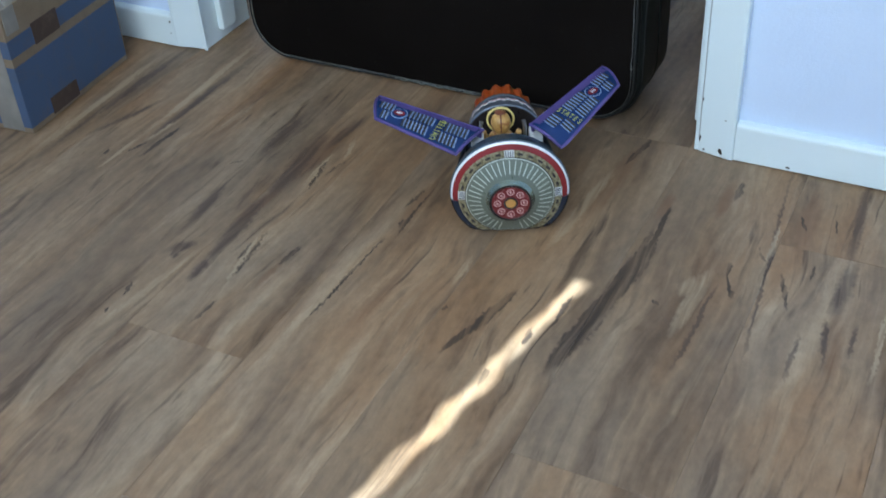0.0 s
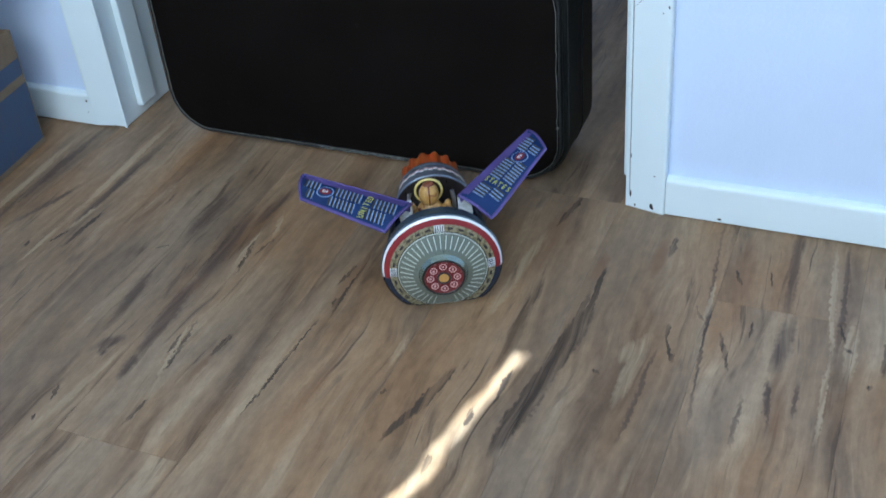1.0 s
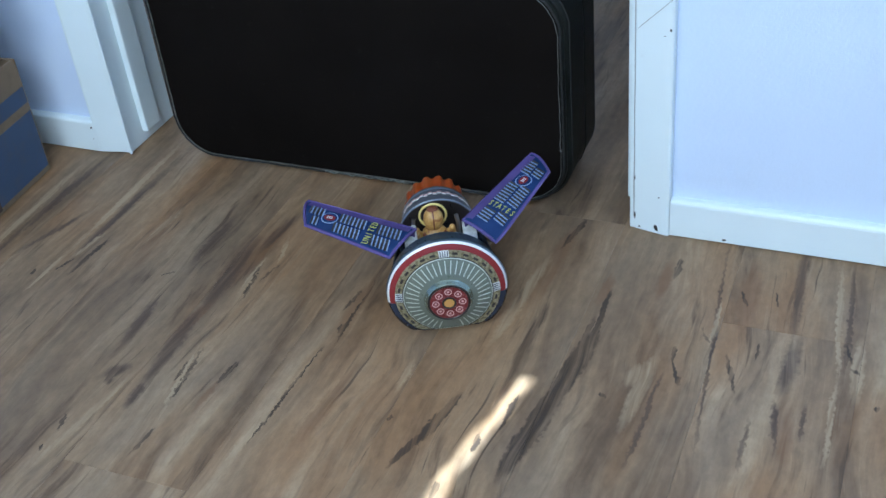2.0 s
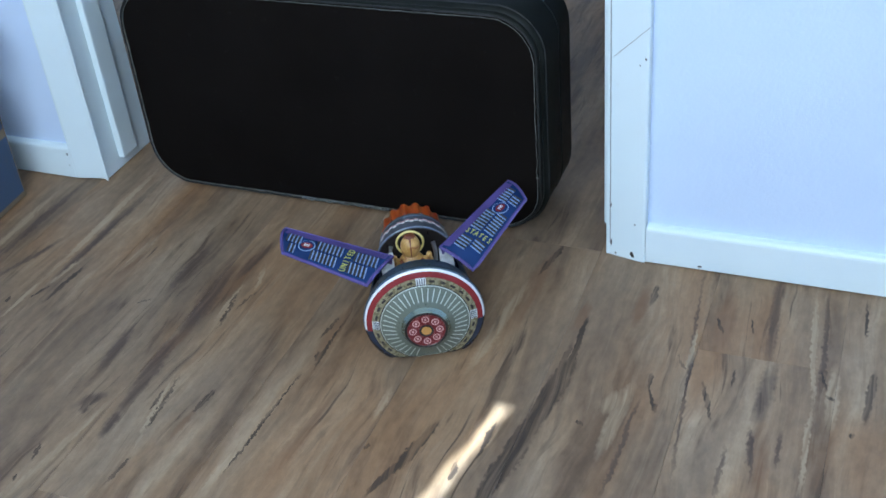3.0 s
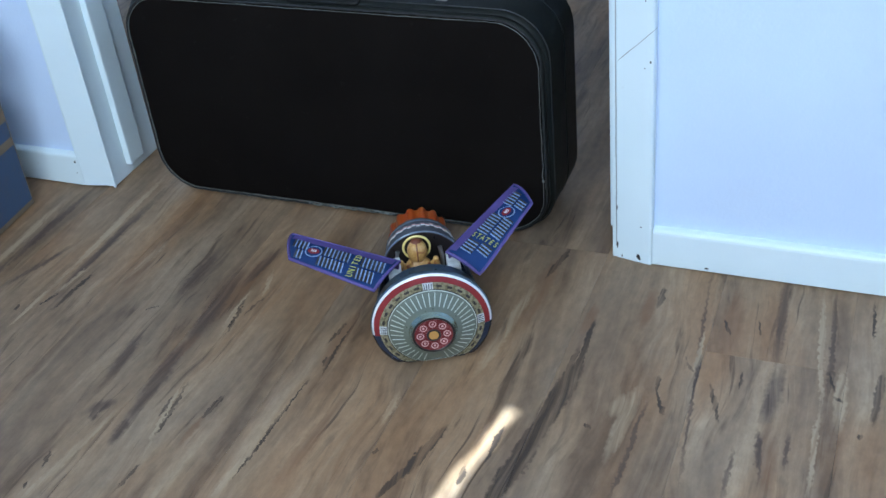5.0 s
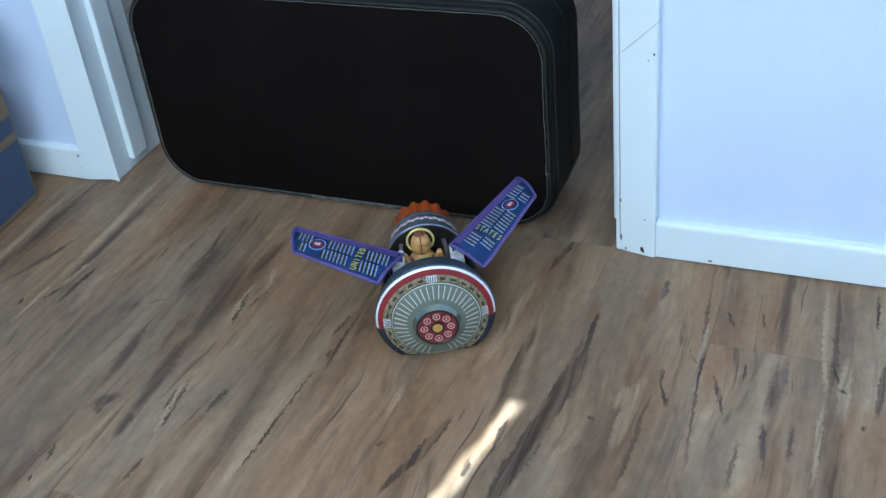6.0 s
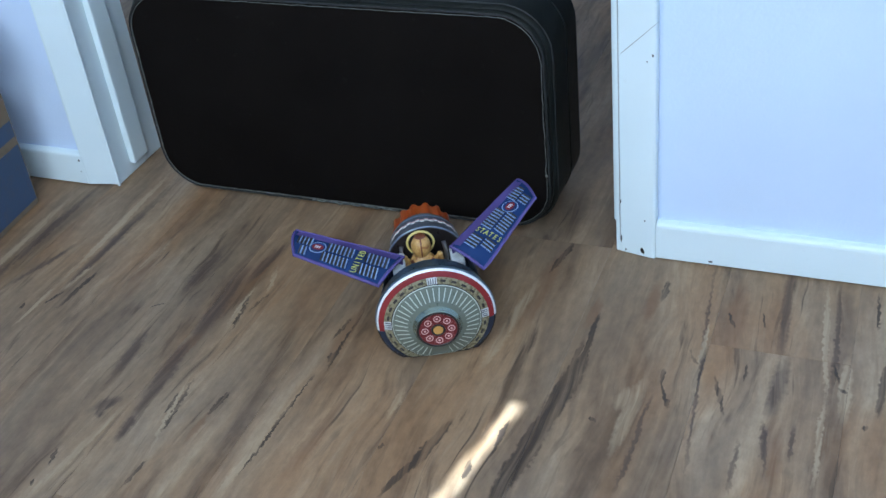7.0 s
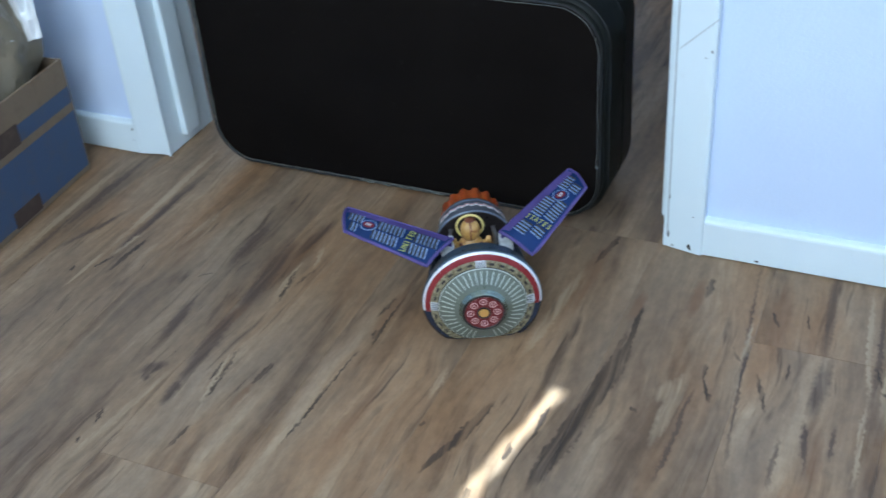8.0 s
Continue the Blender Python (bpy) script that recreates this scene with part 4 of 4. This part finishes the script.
def wing(side, at, words, length, lead, wide, narrow, words_u, emblem_u):
    """A trapezoid tin shell, u along its length, v from the inner to the outer edge. side: 1 for the one that opens to +v = -y."""
    L = length

    def arch(v):
        return 0.0050 - 0.0050 * ((v - 0.026) / 0.034) ** 2

    def width(u):
        return wide - (wide - narrow) * max(0.0, u) / L

    bm = bmesh.new()
    nu, nv = 18, 10
    grid = []
    for i in range(nu + 1):
        row = []
        for j in range(nv + 1):
            f = j / nv
            u0 = lead * f
            u1 = L - 0.022 * f ** 1.6
            u = u0 + (u1 - u0) * i / nu
            v = width(u) * f
            row.append(bm.verts.new((u, -side * v, arch(v))))
        grid.append(row)
    for i in range(nu):
        for j in range(nv):
            bm.faces.new((grid[i][j], grid[i + 1][j], grid[i + 1][j + 1], grid[i][j + 1]))
    edge = [g[0].co.copy() for g in grid] + [v.co.copy() for v in grid[-1][1:]] + [g[-1].co.copy() for g in reversed(grid[:-1])] + [v.co.copy() for v in reversed(grid[0][1:-1])]
    bmesh.ops.recalc_face_normals(bm, faces=bm.faces)
    if bm.faces[0].normal.z < 0:
        bmesh.ops.reverse_faces(bm, faces=bm.faces[:])
    out = bmesh.ops.extrude_face_region(bm, geom=bm.faces[:])
    bmesh.ops.translate(bm, verts=[g for g in out["geom"] if isinstance(g, bmesh.types.BMVert)], vec=(0, 0, -0.0016))
    w = part("wing", bm, M_WING, toy, "royal blue tin wing with violet rim and vent print", True, at)
    part("wing_rim", tube([p + Vector((0, 0, -0.001)) for p in edge], 0.0022, True, 8), M_WING_RIM, w, "violet rim", True)
    # upright inner flange
    bm = bmesh.new()
    prof = [(0.000, 0.0010), (0.0, 0.0018), (-0.0005, -0.0040), (-0.0005, -0.0120), (0.0012, -0.0120), (0.0016, -0.0030)]
    rings = [[bm.verts.new((u, side * -y, z + arch(0.0))) for y, z in prof] for u in (0.001, L * 0.5, L - 0.001)]
    for p, q in zip(rings, rings[1:]):
        for k in range(len(prof)):
            j = (k + 1) % len(prof)
            bm.faces.new((p[k], p[j], q[j], q[k]))
    bm.faces.new(rings[0])
    bm.faces.new(rings[-1])
    part("wing_flange", bm, M_WING_RIM, w, "violet inner edge")
    strip = bmesh.new()
    rows = []
    for i in range(13):
        u = 0.004 + (L - 0.010) * i / 12
        rows.append([strip.verts.new((u, -side * v, arch(v) + 0.0008)) for v in (0.0005, 0.0040, 0.0080, 0.0120)])
    for p, q in zip(rows, rows[1:]):
        for k in range(3):
            strip.faces.new((p[k], p[k + 1], q[k + 1], q[k]))
    part("violet_border", strip, M_WING_RIM, w, "", True)
    bars = mark_mesh("vent_bar", 0.0016, 0.0190, M_SLOT, True)

    def put(ob, u, v, lift=0.0005, turn=0.0):
        slope = -2 * 0.0050 * (v - 0.026) / 0.034 ** 2
        n = Vector((0, side * slope, 1)).normalized()
        y = Vector((math.sin(turn), -side * math.cos(turn), 0))
        seat(ob, Vector((u, -side * v, arch(v))) + n * lift, n, y)

    slots = mark_mesh("vent_slot", 0.0029, 0.0190, M_TIN_BLACK, True)
    for f0, f1, start in ((0.225, 0.560, 0.010), (0.605, 0.915, 0.015)):
        u = start
        while u < L - 0.011:
            v0, top = f0 * width(u), f1 * width(u)
            v = 0.5 * (v0 + top)
            if not (abs(u - words_u) < 0.0070 or abs(u - emblem_u) < 0.0095 or u > L - 0.006 - 0.022 * (f1 ** 1.6)):
                for nm, data, shift in (("vent_bar", bars, 0.0), ("vent_slot", slots, 0.0023)):
                    ob = new(nm, data)
                    ob.parent = w
                    put(ob, u + shift, v, 0.0006, -0.22)
                    ob.scale = (1, (top - v0) / 0.0190 / math.cos(0.22), 1)
            u += 0.0052
    # round emblem
    for r, mat, lift, nm in ((0.0105, M_SLOT, 0.0008, "emblem_border"), (0.0092, M_WING, 0.0012, "emblem"), (0.0074, M_TIN_RED, 0.0016, "emblem_mark")):
        pts = [(r * math.cos(2 * math.pi * k / 24), r * math.sin(2 * math.pi * k / 24) * (1 if nm != "emblem_mark" else 0.7)) for k in range(24)]
        ob = new(nm, mesh_of(nm, slab(pts, 0.0006), mat))
        ob.parent = w
        put(ob, emblem_u, 0.0260, lift)
    for k in range(3):
        ob = new("emblem_bar", mark_mesh("emblem_bar", 0.0012, 0.0042, M_TIN_WHITE))
        ob.parent = w
        put(ob, emblem_u - 0.0026 + 0.0026 * k, 0.0260, 0.0021)
    # lettering, letter by letter across the wing
    for k, ch in enumerate(words):
        v = 0.0145 + 0.0068 * (len(words) - 1 - k if side < 0 else k)
        ob = new("letter", text_mesh(ch, 0.0115))
        ob.parent = w
        put(ob, words_u - 0.10 * (v - 0.028), v, 0.0009)
        m = ob.matrix_basis.copy()
        z = m.to_3x3().col[2].normalized()
        up = Vector((1, 0, 0))
        up = (up - z * z.dot(up)).normalized()
        xdir = up.cross(z)
        ob.matrix_basis = Matrix.Translation(m.translation) @ Matrix((xdir, up, z)).transposed().to_4x4()
        ob.scale = (0.72, 1, 1)
    return w


def wing_pose(base, tip, roll):
    """In the toy's own frame: u runs from base to tip; roll leans the wing about u."""
    inv = toy.matrix_basis.inverted()
    b, e = inv @ Vector(base), inv @ Vector(tip)
    u = (e - b).normalized()
    y = Vector((0, 0, 1)).cross(u).normalized()
    z = u.cross(y)
    return Matrix.Translation(b) @ Matrix((u, y, z)).transposed().to_4x4() @ pose(0, 0, 0, roll)


# +u points west: its outer edge lies to the south, which is u's left
wing(-1, wing_pose((-0.206, -0.219, 0.108), (-0.352, -0.214, 0.122), 0), "UNITED", 0.146, 0.006, 0.060, 0.044, 0.0450, 0.1020)
wing(1, wing_pose((-0.157, -0.186, 0.108), (-0.114, -0.053, 0.128), 0), "STATES", 0.142, -0.012, 0.058, 0.040, 0.0370, 0.0900)


# ---- floor boards, piece by piece ----
def board_mesh(length, width=0.160):
    g, c, d = 0.0001, 0.0003, 0.008
    bm = bmesh.new()
    rows = []
    for inset, z in ((g, -d), (g, -c), (g + c, 0.0)):
        rows.append([bm.verts.new((x, y, z)) for x, y in ((inset, inset), (width - inset, inset), (width - inset, length - inset), (inset, length - inset))])
    for p, q in zip(rows, rows[1:]):
        for k in range(4):
            bm.faces.new((p[k], p[(k + 1) % 4], q[(k + 1) % 4], q[k]))
    bm.faces.new(rows[-1])
    bm.faces.new(rows[0])
    return mesh_of("plank", bm, M_FLOOR)


BOARD, WIDE = 1.215, 0.160
JOINTS = {1: -0.162, -1: 0.005, -2: 0.42, -3: -0.587, -5: 0.5}
cut = {}
column = -14
while -0.007 + WIDE * (column + 1) < ROOM_E + 0.1:
    joint = JOINTS.get(column, (column * 0.437 + 0.62) % BOARD)
    y0 = joint - BOARD * math.ceil((joint - ROOM_S) / BOARD)
    while y0 < ROOM_N:
        lo, hi = max(y0, ROOM_S - 0.05), min(y0 + BOARD, ROOM_N + 0.05)
        size = round(hi - lo, 3)
        if size > 0.02:
            if size not in cut:
                cut[size] = board_mesh(size)
            ob = new("plank", cut[size])
            ob.parent = floor
            ob.matrix_basis = pose(-0.007 + WIDE * column, lo, 0)
        y0 += BOARD
    column += 1
